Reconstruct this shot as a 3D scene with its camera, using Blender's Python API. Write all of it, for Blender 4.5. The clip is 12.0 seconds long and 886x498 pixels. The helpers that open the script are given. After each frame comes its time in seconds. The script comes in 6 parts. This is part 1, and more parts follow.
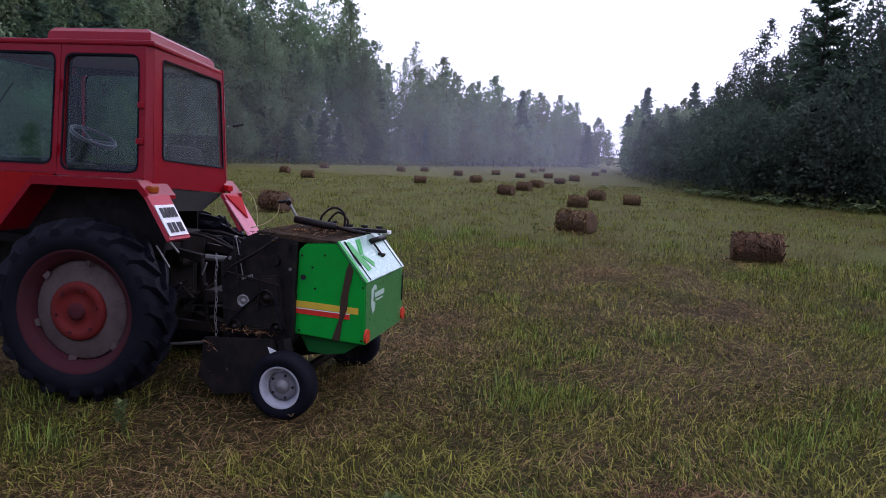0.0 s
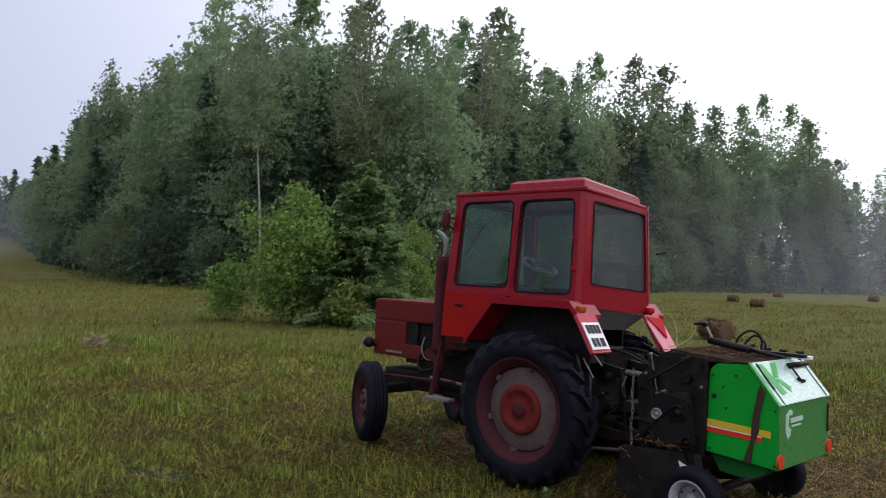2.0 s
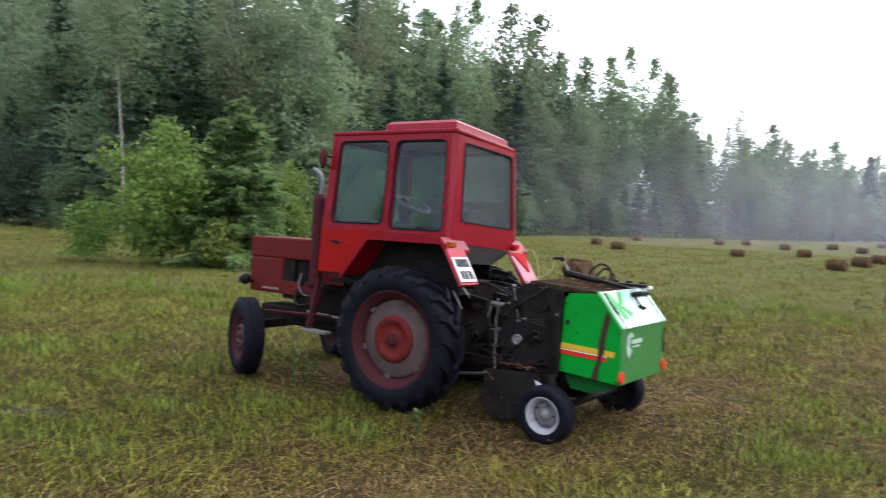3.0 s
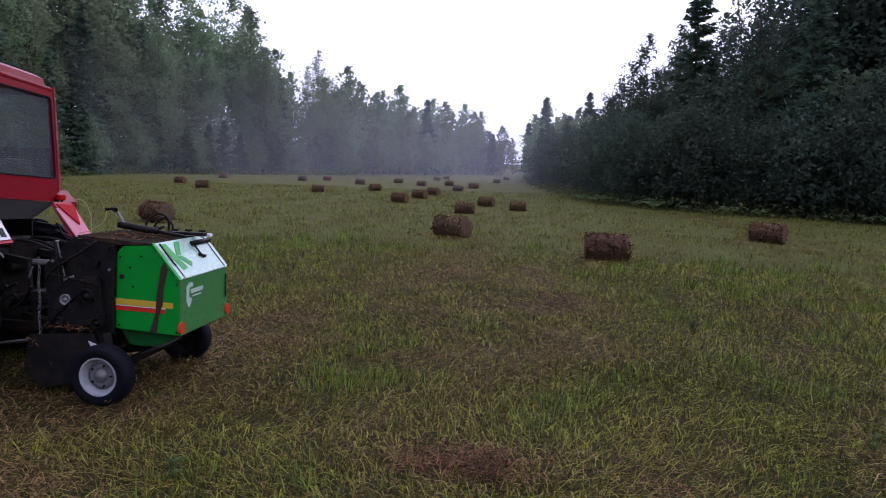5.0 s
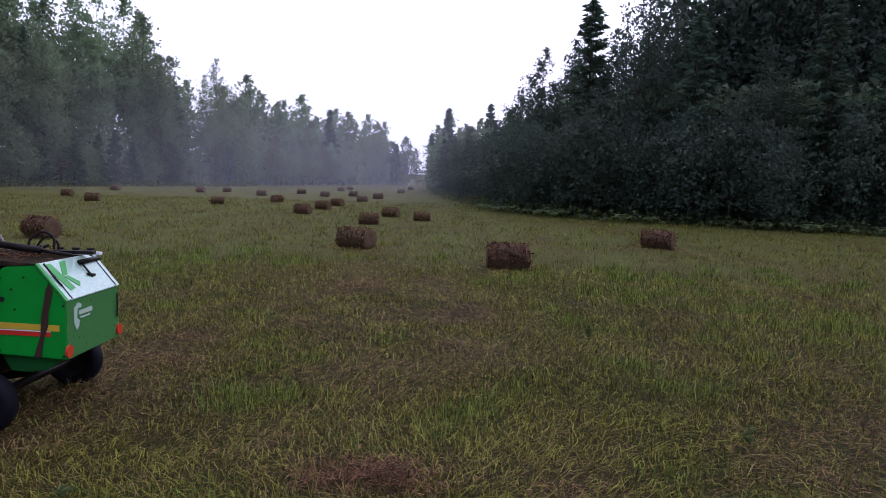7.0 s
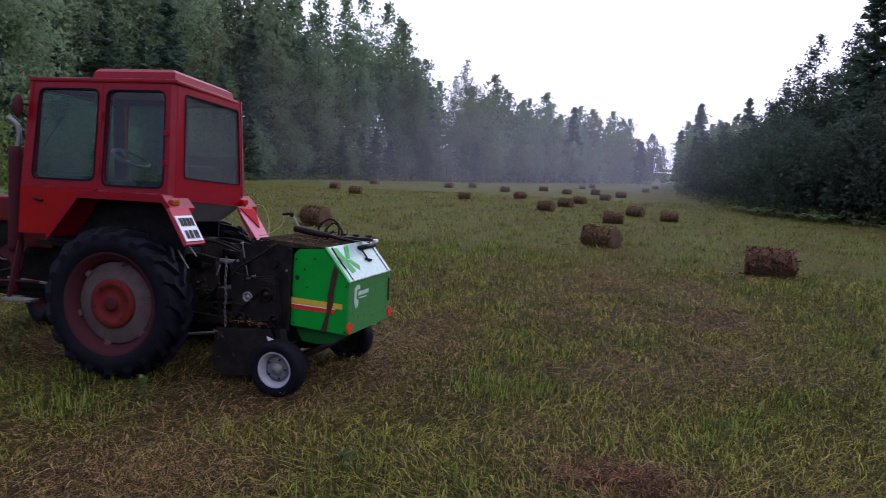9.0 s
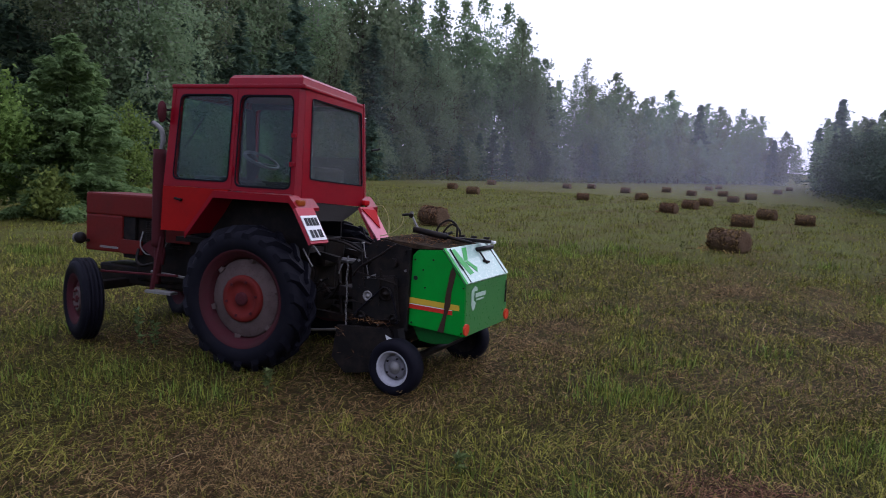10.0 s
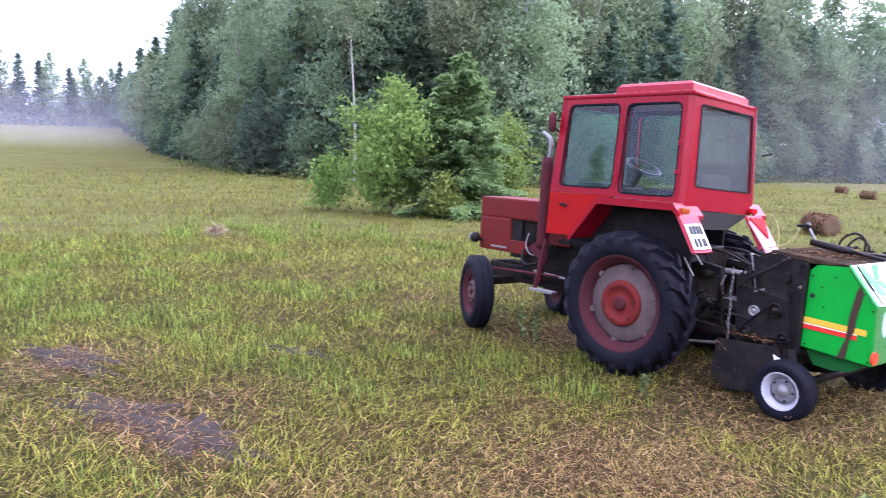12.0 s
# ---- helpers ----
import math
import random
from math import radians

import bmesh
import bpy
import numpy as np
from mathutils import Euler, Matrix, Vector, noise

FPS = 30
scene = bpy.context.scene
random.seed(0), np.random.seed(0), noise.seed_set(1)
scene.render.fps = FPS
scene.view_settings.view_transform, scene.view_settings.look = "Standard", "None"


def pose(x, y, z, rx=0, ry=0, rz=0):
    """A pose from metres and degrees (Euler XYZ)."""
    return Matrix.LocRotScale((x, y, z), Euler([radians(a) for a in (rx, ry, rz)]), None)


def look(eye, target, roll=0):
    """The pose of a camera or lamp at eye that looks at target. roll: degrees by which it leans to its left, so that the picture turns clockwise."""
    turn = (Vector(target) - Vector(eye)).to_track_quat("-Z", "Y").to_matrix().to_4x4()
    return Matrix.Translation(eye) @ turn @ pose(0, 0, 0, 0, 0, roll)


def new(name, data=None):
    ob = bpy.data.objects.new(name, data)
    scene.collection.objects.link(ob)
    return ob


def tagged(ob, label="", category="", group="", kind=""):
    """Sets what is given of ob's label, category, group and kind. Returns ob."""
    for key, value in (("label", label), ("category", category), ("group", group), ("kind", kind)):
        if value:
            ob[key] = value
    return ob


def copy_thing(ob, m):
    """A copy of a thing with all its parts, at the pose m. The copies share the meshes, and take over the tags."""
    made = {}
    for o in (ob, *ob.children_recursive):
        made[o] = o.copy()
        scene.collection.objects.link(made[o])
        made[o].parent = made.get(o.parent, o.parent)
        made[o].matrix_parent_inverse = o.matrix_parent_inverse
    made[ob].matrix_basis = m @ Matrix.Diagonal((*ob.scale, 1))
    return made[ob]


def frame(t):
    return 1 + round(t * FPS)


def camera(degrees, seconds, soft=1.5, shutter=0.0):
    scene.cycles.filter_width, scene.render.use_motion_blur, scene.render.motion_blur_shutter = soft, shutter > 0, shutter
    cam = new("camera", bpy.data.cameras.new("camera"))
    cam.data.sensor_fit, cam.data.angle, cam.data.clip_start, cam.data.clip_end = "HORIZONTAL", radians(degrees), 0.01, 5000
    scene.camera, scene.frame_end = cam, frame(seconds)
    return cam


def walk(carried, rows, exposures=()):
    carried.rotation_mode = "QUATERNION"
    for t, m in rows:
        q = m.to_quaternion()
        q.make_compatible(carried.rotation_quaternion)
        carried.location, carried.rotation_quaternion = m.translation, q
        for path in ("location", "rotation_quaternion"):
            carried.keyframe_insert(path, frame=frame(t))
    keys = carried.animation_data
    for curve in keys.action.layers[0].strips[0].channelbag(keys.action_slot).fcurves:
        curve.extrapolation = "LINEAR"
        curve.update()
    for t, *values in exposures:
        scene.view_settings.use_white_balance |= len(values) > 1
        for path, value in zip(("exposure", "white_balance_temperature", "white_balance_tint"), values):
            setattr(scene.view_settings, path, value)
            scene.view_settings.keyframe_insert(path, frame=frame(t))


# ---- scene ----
cam = camera(62.3, 12.0, 0.7, 0.25)
PATH = [
    (0, (-0.035, 0.038, 1.641), (-0.668, 1.917, 1.38), 2.5),
    (0.5, (0.072, -0.044, 1.642), (-0.659, 1.804, 1.414), 1.7),
    (1, (0.237, -0.079, 1.639), (-0.775, 1.636, 1.451), 2.7),
    (1.5, (0.376, -0.104, 1.616), (-0.955, 1.386, 1.533), 1.4),
    (2, (0.432, -0.258, 1.624), (-1.164, 0.947, 1.669), 1.7),
    (2.5, (0.458, -0.398, 1.588), (-1.146, 0.792, 1.495), 3.1),
    (3, (0.618, -0.407, 1.579), (-0.749, 1.049, 1.481), 2.3),
    (3.5, (0.708, -0.4, 1.569), (-0.314, 1.311, 1.402), 2.3),
    (5.5, (0.911, -0.377, 1.703), (0.635, 1.591, 1.484), 1.7),
    (6, (0.935, -0.41, 1.706), (0.786, 1.574, 1.501), 1.6),
    (6.5, (0.937, -0.429, 1.71), (0.827, 1.559, 1.518), 1.5),
    (8.5, (0.777, -0.45, 1.703), (0.171, 1.442, 1.476), 3.0),
    (9, (0.757, -0.461, 1.691), (-0.017, 1.369, 1.467), 2.5),
    (9.5, (0.744, -0.47, 1.699), (-0.183, 1.286, 1.465), 2.5),
    (10, (0.72, -0.426, 1.696), (-0.333, 1.258, 1.46), 2.4),
    (10.5, (0.735, -0.503, 1.697), (-0.428, 1.107, 1.461), 2.4),
    (11, (0.696, -0.514, 1.694), (-0.65, 0.944, 1.447), 2.2),
    (11.5, (0.673, -0.543, 1.691), (-0.892, 0.676, 1.436), 1.9),
    (12, (0.656, -0.606, 1.734), (-1.055, 0.396, 1.469), 1.6),
]
walk(cam, [(t, look(eye, target, roll)) for t, eye, target, roll in PATH],
     [(0.0, 0.12, 5400, 28), (1.0, 0.06, 5450, 27), (1.6, 0.35, 5850, 15), (2.1, 0.28, 6200, 13), (2.5, 0.5, 6900, 7), (3.0, 1.1, 5950, 11), (3.5, 0.6, 5650, 17),
      (5.5, 0.0, 5400, 27), (6.5, -0.03, 5450, 27), (9.5, 0.0, 5450, 26), (10.5, 0.2, 5500, 20), (11.0, 0.83, 5200, 28), (11.5, 1.45, 5100, 38), (12.0, 2.1, 5350, 30)])

# ---- world and sun: a bright overcast evening ----
world = bpy.data.worlds.new("overcast_sky")
scene.world = world
world.use_nodes = True
wn = world.node_tree
wn.nodes.clear()
sky = wn.nodes.new("ShaderNodeTexSky")
sky.sky_type, sky.sun_disc = "NISHITA", False
sky.sun_elevation, sky.sun_rotation = radians(22), radians(30)
sky.air_density, sky.dust_density = 1.0, 4.0
# thick bright cloud, brightest towards the low sun in the north-east
way = wn.nodes.new("ShaderNodeTexCoord")
dot = wn.nodes.new("ShaderNodeVectorMath")
dot.operation = "DOT_PRODUCT"
dot.inputs[1].default_value = (0.72, 0.62, 0.3)
glow = wn.nodes.new("ShaderNodeMapRange")
glow.interpolation_type = "SMOOTHSTEP"
glow.inputs["From Min"].default_value, glow.inputs["From Max"].default_value = -0.85, 0.4
veil = wn.nodes.new("ShaderNodeMix")
veil.data_type = "RGBA"
veil.inputs[6].default_value = (4.3, 4.6, 5.6, 1)
veil.inputs[7].default_value = (13.2, 12.9, 13.6, 1)
wn.links.new(way.outputs["Generated"], dot.inputs[0])
wn.links.new(dot.outputs["Value"], glow.inputs["Value"])
wn.links.new(glow.outputs[0], veil.inputs[0])
cloud = wn.nodes.new("ShaderNodeMix")
cloud.data_type = "RGBA"
cloud.inputs[0].default_value = 0.94
wn.links.new(veil.outputs[2], cloud.inputs[7])
back = wn.nodes.new("ShaderNodeBackground")
back.inputs[1].default_value = 0.1
wout = wn.nodes.new("ShaderNodeOutputWorld")
wn.links.new(sky.outputs[0], cloud.inputs[6])
wn.links.new(cloud.outputs[2], back.inputs[0])
wn.links.new(back.outputs[0], wout.inputs[0])
sun = new("sun", bpy.data.lights.new("sun", "SUN"))
sun.data.energy, sun.data.angle, sun.data.color = 1.1, radians(50), (1.0, 0.96, 0.92)
sun.matrix_world = look((40, 69, 40), (0, 0, 0))


# ---- materials ----
def shader(name, rough=0.6, metal=0.0, spec=0.5):
    m = bpy.data.materials.new(name)
    m.use_nodes = True
    b = m.node_tree.nodes["Principled BSDF"]
    b.inputs["Roughness"].default_value = rough
    b.inputs["Metallic"].default_value = metal
    b.inputs["Specular IOR Level"].default_value = spec
    return m, m.node_tree, b


def noise_node(nt, scale, detail=4.0, rough=0.6, stretch=None):
    n = nt.nodes.new("ShaderNodeTexNoise")
    n.inputs["Scale"].default_value, n.inputs["Detail"].default_value, n.inputs["Roughness"].default_value = scale, detail, rough
    co = nt.nodes.new("ShaderNodeTexCoord")
    mp = nt.nodes.new("ShaderNodeMapping")
    mp.inputs["Scale"].default_value = stretch or (1, 1, 1)
    nt.links.new(co.outputs["Object"], mp.inputs[0])
    nt.links.new(mp.outputs[0], n.inputs["Vector"])
    return n


def ramp_node(nt, source, stops):
    r = nt.nodes.new("ShaderNodeValToRGB")
    e = r.color_ramp.elements
    while len(e) < len(stops):
        e.new(0.5)
    for k, (p, c) in enumerate(stops):
        e[k].position, e[k].color = p, (*c, 1) if len(c) == 3 else c
    nt.links.new(source, r.inputs[0])
    return r


def mix_node(nt, fac, a, b, mode="MIX"):
    m = nt.nodes.new("ShaderNodeMix")
    m.data_type, m.blend_type = "RGBA", mode
    for sock, v in ((m.inputs[0], fac), (m.inputs[6], a), (m.inputs[7], b)):
        if isinstance(v, (int, float)):
            sock.default_value = v
        elif isinstance(v, tuple):
            sock.default_value = (*v, 1)
        else:
            nt.links.new(v, sock)
    return m.outputs[2]


def bump_node(nt, bsdf, height, strength=0.3, dist=0.01):
    b = nt.nodes.new("ShaderNodeBump")
    b.inputs["Strength"].default_value, b.inputs["Distance"].default_value = strength, dist
    nt.links.new(height, b.inputs["Height"])
    nt.links.new(b.outputs[0], bsdf.inputs["Normal"])


def painted(name, colour, dirt, amount=0.5, rough=0.45, scale=5.0, metal=0.0, spec=0.22):
    """Paint or metal with stains and fine specks of dirt on it."""
    m, nt, b = shader(name, rough, metal, spec)
    big = noise_node(nt, scale, 6, 0.65)
    fine = noise_node(nt, scale * 9, 5, 0.7)
    r1 = ramp_node(nt, big.outputs[0], [(0.45, (0, 0, 0)), (0.75, (1, 1, 1))])
    r2 = ramp_node(nt, fine.outputs[0], [(0.55, (0, 0, 0)), (0.75, (1, 1, 1))])
    worn = mix_node(nt, 0.5, r1.outputs[0], r2.outputs[0])
    fac = mix_node(nt, amount, (0, 0, 0), worn)
    col = mix_node(nt, fac, colour, dirt)
    nt.links.new(col, b.inputs["Base Color"])
    rr = nt.nodes.new("ShaderNodeMapRange")
    rr.inputs["To Min"].default_value, rr.inputs["To Max"].default_value = max(rough - 0.1, 0.05), min(rough + 0.3, 1)
    nt.links.new(fine.outputs[0], rr.inputs["Value"])
    nt.links.new(rr.outputs[0], b.inputs["Roughness"])
    bump_node(nt, b, fine.outputs[0], 0.15, 0.004)
    return m


def foliage(name, dark, light, rough=0.6, thin=0.42, middle=0.5):
    """Leaves: each clump a little different, with thin-leaf light passing."""
    m, nt, b = shader(name, rough, 0, 0.1)
    geo = nt.nodes.new("ShaderNodeNewGeometry")
    r = ramp_node(nt, geo.outputs["Random Per Island"], [(0.0, dark), (0.5, tuple(d + (l - d) * middle for d, l in zip(dark, light))), (1.0, light)])
    info = nt.nodes.new("ShaderNodeObjectInfo")
    hs = nt.nodes.new("ShaderNodeHueSaturation")
    mr = nt.nodes.new("ShaderNodeMapRange")
    mr.inputs["To Min"].default_value, mr.inputs["To Max"].default_value = 0.475, 0.525
    nt.links.new(info.outputs["Random"], mr.inputs["Value"])
    nt.links.new(mr.outputs[0], hs.inputs["Hue"])
    mv = nt.nodes.new("ShaderNodeMapRange")
    mv.inputs["To Min"].default_value, mv.inputs["To Max"].default_value = 0.82, 1.2
    nt.links.new(info.outputs["Random"], mv.inputs["Value"])
    nt.links.new(mv.outputs[0], hs.inputs["Value"])
    nt.links.new(r.outputs[0], hs.inputs["Color"])
    tr = nt.nodes.new("ShaderNodeBsdfTranslucent")
    nt.links.new(hs.outputs[0], tr.inputs[0])
    nt.links.new(hs.outputs[0], b.inputs["Base Color"])
    mx = nt.nodes.new("ShaderNodeMixShader")
    mx.inputs[0].default_value = thin
    nt.links.new(b.outputs[0], mx.inputs[1])
    nt.links.new(tr.outputs[0], mx.inputs[2])
    nt.links.new(mx.outputs[0], nt.nodes["Material Output"].inputs[0])
    return m


RED = painted("red_cab_paint", (0.225, 0.002, 0.01), (0.11, 0.002, 0.008), 0.7, 0.26, 4, spec=0.28)
REDLOW = painted("orange_red_paint", (0.28, 0.005, 0.003), (0.14, 0.005, 0.005), 0.7, 0.4, 4, spec=0.12)
HOODRED = painted("faded_red_hood_paint", (0.115, 0.009, 0.007), (0.05, 0.015, 0.011), 0.9, 0.5, 5)
PINK = painted("sun_faded_red_paint", (0.4, 0.04, 0.06), (0.26, 0.05, 0.055), 0.7, 0.45, 6)
RIMRED = painted("dusty_red_rim", (0.05, 0.009, 0.013), (0.035, 0.022, 0.021), 1.0, 0.75, 7)
RUST = painted("rusty_red_metal", (0.065, 0.009, 0.013), (0.035, 0.016, 0.014), 0.8, 0.65, 7)
GREASE = painted("oily_black_iron", (0.006, 0.005, 0.005), (0.055, 0.033, 0.021), 0.8, 0.45, 10, spec=0.2)
BLACKPL = painted("dusty_black_sheet", (0.006, 0.0055, 0.006), (0.055, 0.038, 0.028), 0.8, 0.55, 9, spec=0.2)
RUBBER = painted("tyre_rubber", (0.0045, 0.0045, 0.009), (0.015, 0.0135, 0.0165), 0.8, 0.6, 8, spec=0.13)
RIMDUST = painted("dusty_pink_grey_rim", (0.1, 0.072, 0.068), (0.03, 0.014, 0.014), 1.0, 0.8, 7)
HUBRED = painted("dull_red_hub", (0.13, 0.011, 0.008), (0.05, 0.016, 0.013), 1.0, 0.6, 11)
GREEN = painted("bright_green_paint", (0.006, 0.3, 0.024), (0.012, 0.13, 0.02), 0.7, 0.3, 5)
# GREEN greyed and paled, so the rear wall's sky sheen is in the colour
REARGREEN = painted("sheen_dulled_rear_green", (0.05, 0.19, 0.05), (0.03, 0.11, 0.03), 0.7, 0.22, 4, spec=0.5)
# stained green taken darker than GREEN, with the belly's shade in it
SHADEGREEN = painted("muddy_shaded_green", (0.006, 0.1, 0.014), (0.02, 0.03, 0.014), 0.8, 0.5, 6)
LIDWHITE = painted("glossy_pale_green_lid", (0.34, 0.5, 0.42), (0.2, 0.36, 0.27), 0.8, 0.14, 6, spec=0.5)
WHITE = painted("white_paint", (0.75, 0.75, 0.74), (0.5, 0.5, 0.48), 0.4, 0.4, 8)
YELLOW = painted("yellow_tape", (0.62, 0.42, 0.03), (0.4, 0.3, 0.05), 0.4, 0.4, 9)
STRIPERED = painted("red_tape", (0.55, 0.03, 0.015), (0.4, 0.05, 0.03), 0.4, 0.4, 9)
STRAP = painted("brown_rubber_strap", (0.05, 0.028, 0.018), (0.02, 0.015, 0.012), 0.6, 0.8, 9)
STEEL = painted("worn_steel", (0.24, 0.235, 0.23), (0.06, 0.045, 0.035), 0.9, 0.45, 14, 0.4)
LAMPRED = painted("red_reflector", (0.55, 0.05, 0.02), (0.4, 0.04, 0.02), 0.3, 0.2, 9)
AMBER = painted("amber_lamp", (0.28, 0.06, 0.006), (0.16, 0.03, 0.005), 0.4, 0.25, 9)
SEATB = painted("black_seat_vinyl", (0.02, 0.02, 0.022), (0.06, 0.055, 0.05), 0.5, 0.6, 9)
# grey lowered to hold the shadow that lies under the cab's rear wall
SKIRT = painted("shadowed_grey_sheet", (0.035, 0.032, 0.03), (0.018, 0.015, 0.014), 0.7, 0.7, 6)
PALEGREY = painted("worn_grey_plastic", (0.07, 0.07, 0.075), (0.02, 0.02, 0.02), 1.0, 0.25, 14, spec=0.5)
RIMSILVER = painted("dull_silver_rim", (0.4, 0.4, 0.43), (0.16, 0.15, 0.15), 0.9, 0.5, 16)
CHAFF = painted("chaff_dusted_sheet", (0.022, 0.016, 0.011), (0.11, 0.075, 0.045), 1.0, 0.9, 8, spec=0.02)
RIMGREY = painted("scuffed_grey_dish", (0.17, 0.165, 0.18), (0.05, 0.045, 0.045), 0.9, 0.5, 12)
FADEDWHITE = painted("faded_white_print", (0.4, 0.52, 0.42), (0.2, 0.36, 0.22), 0.7, 0.5, 16)
CABIN = painted("grey_cabin_lining", (0.1, 0.1, 0.095), (0.06, 0.055, 0.05), 0.5, 0.8, 6)
WIRE = painted("yellow_wire", (0.42, 0.35, 0.17), (0.28, 0.22, 0.12), 0.4, 0.5, 9)
PALEPINK = painted("bleached_pink_paint", (0.62, 0.23, 0.28), (0.45, 0.15, 0.18), 0.7, 0.5, 7)
DEEPRED = painted("deep_red_reflector", (0.36, 0.004, 0.006), (0.2, 0.004, 0.006), 0.5, 0.5, 9, spec=0.08)
INK = painted("plate_ink", (0.015, 0.015, 0.018), (0.03, 0.03, 0.03), 0.3, 0.5, 9)


def glass_material(name, tint, dirt=0.05):
    """A thin tinted pane: clear tint, mirror gloss by angle, and a film of dust."""
    m, nt, b = shader(name, 0.3)
    clear = nt.nodes.new("ShaderNodeBsdfTransparent")
    clear.inputs[0].default_value = (*tint, 1)
    gloss = nt.nodes.new("ShaderNodeBsdfGlossy")
    gloss.inputs["Roughness"].default_value = 0.03
    edge = nt.nodes.new("ShaderNodeLayerWeight")
    edge.inputs[0].default_value = 0.5
    steep = nt.nodes.new("ShaderNodeMath")
    steep.operation, steep.inputs[1].default_value = "POWER", 4.0
    nt.links.new(edge.outputs["Facing"], steep.inputs[0])
    fres = nt.nodes.new("ShaderNodeMath")
    fres.operation, fres.inputs[1].default_value, fres.inputs[2].default_value = "MULTIPLY_ADD", 0.4, 0.032
    nt.links.new(steep.outputs[0], fres.inputs[0])
    g = nt.nodes.new("ShaderNodeMixShader")
    nt.links.new(fres.outputs[0], g.inputs[0])
    nt.links.new(clear.outputs[0], g.inputs[1])
    nt.links.new(gloss.outputs[0], g.inputs[2])
    film = nt.nodes.new("ShaderNodeBsdfDiffuse")
    film.inputs[0].default_value = (0.3, 0.32, 0.32, 1)
    n = noise_node(nt, 20, 5, 0.65, (1.6, 1.6, 0.2))
    r = ramp_node(nt, n.outputs[0], [(0.35, (dirt * 0.4,) * 3), (0.75, (dirt * 1.8,) * 3)])
    mx = nt.nodes.new("ShaderNodeMixShader")
    nt.links.new(r.outputs[0], mx.inputs[0])
    nt.links.new(g.outputs[0], mx.inputs[1])
    nt.links.new(film.outputs[0], mx.inputs[2])
    nt.links.new(mx.outputs[0], nt.nodes["Material Output"].inputs[0])
    return m


GLASS = glass_material("cab_glass", (0.84, 0.88, 0.89), 0.006)
GREENGLASS = glass_material("green_door_glass", (0.74, 0.9, 0.85), 0.016)
DIRTYGLASS = glass_material("dirty_rear_glass", (0.8, 0.83, 0.82), 0.13)


def ground_material():
    m, nt, b = shader("mown_hay_field", 0.95, 0, 0.15)
    big = noise_node(nt, 0.16, 3, 0.55)
    mid = noise_node(nt, 0.9, 5, 0.65)
    row = noise_node(nt, 0.7, 4, 0.6, (1.0, 0.22, 1))
    fine = noise_node(nt, 22, 6, 0.75)
    grain = noise_node(nt, 70, 4, 0.7, (1, 0.45, 1))
    green = ramp_node(nt, fine.outputs[0], [(0.34, (0.011, 0.009, 0.0025)), (0.5, (0.032, 0.031, 0.006)), (0.66, (0.115, 0.112, 0.02))])
    hay = ramp_node(nt, grain.outputs[0], [(0.34, (0.012, 0.0065, 0.003)), (0.52, (0.04, 0.022, 0.009)), (0.68, (0.17, 0.1, 0.04))])
    a = mix_node(nt, 0.5, row.outputs[0], mid.outputs[0])
    f = ramp_node(nt, a, [(0.49, (0, 0, 0)), (0.67, (1, 1, 1))])
    col = mix_node(nt, f.outputs[0], green.outputs[0], hay.outputs[0])
    f2 = ramp_node(nt, big.outputs[0], [(0.4, (0.78, 0.9, 0.7)), (0.6, (1.12, 1.02, 0.95))])
    col = mix_node(nt, 1.0, col, f2.outputs[0], "MULTIPLY")
    # farther out, a greener sward colour, brightened for its lit look at grazing view
    co = nt.nodes.new("ShaderNodeTexCoord")
    away = nt.nodes.new("ShaderNodeVectorMath")
    away.operation = "DISTANCE"
    away.inputs[1].default_value = (0.0, 2.0, 0.0)
    nt.links.new(co.outputs["Object"], away.inputs[0])
    lush = nt.nodes.new("ShaderNodeMapRange")
    lush.interpolation_type = "SMOOTHSTEP"
    for key, v in (("From Min", 5.0), ("From Max", 16.0), ("To Min", 0.0), ("To Max", 0.8)):
        lush.inputs[key].default_value = v
    nt.links.new(away.outputs["Value"], lush.inputs["Value"])
    sward = ramp_node(nt, fine.outputs[0], [(0.3, (0.038, 0.039, 0.008)), (0.5, (0.098, 0.104, 0.021)), (0.68, (0.2, 0.207, 0.044))])
    worn = ramp_node(nt, a, [(0.42, (1.03, 1.08, 1.0)), (0.62, (0.78, 0.58, 0.5))])
    sward = mix_node(nt, 1.0, sward.outputs[0], worn.outputs[0], "MULTIPLY")
    col = mix_node(nt, lush.outputs[0], col, sward)
    nt.links.new(col, b.inputs["Base Color"])
    h = mix_node(nt, 0.5, fine.outputs[0], grain.outputs[0])
    bump_node(nt, b, h, 0.9, 0.06)
    return m


GROUND = ground_material()
BARK = painted("grey_brown_bark", (0.07, 0.055, 0.042), (0.14, 0.12, 0.1), 0.7, 0.9, 3)
BIRCHBARK = painted("white_birch_bark", (0.3, 0.29, 0.27), (0.03, 0.026, 0.023), 1.0, 0.85, 3.5)
# LEAF's tones taken darker, putting the east wood's shade into the colour
SHADELEAF = foliage("shaded_leaves", (0.058, 0.08, 0.058), (0.092, 0.122, 0.085))
LEAF = foliage("broad_leaves", (0.13, 0.178, 0.1), (0.19, 0.245, 0.14), 0.6, 0.55)
BIRCHLEAF = foliage("birch_leaves", (0.155, 0.212, 0.11), (0.225, 0.285, 0.152), 0.6, 0.55)
LEAFLIGHT = foliage("light_leaves", (0.102, 0.15, 0.035), (0.205, 0.28, 0.065))
NEEDLE = foliage("spruce_needles", (0.07, 0.112, 0.076), (0.115, 0.172, 0.112), 0.65)
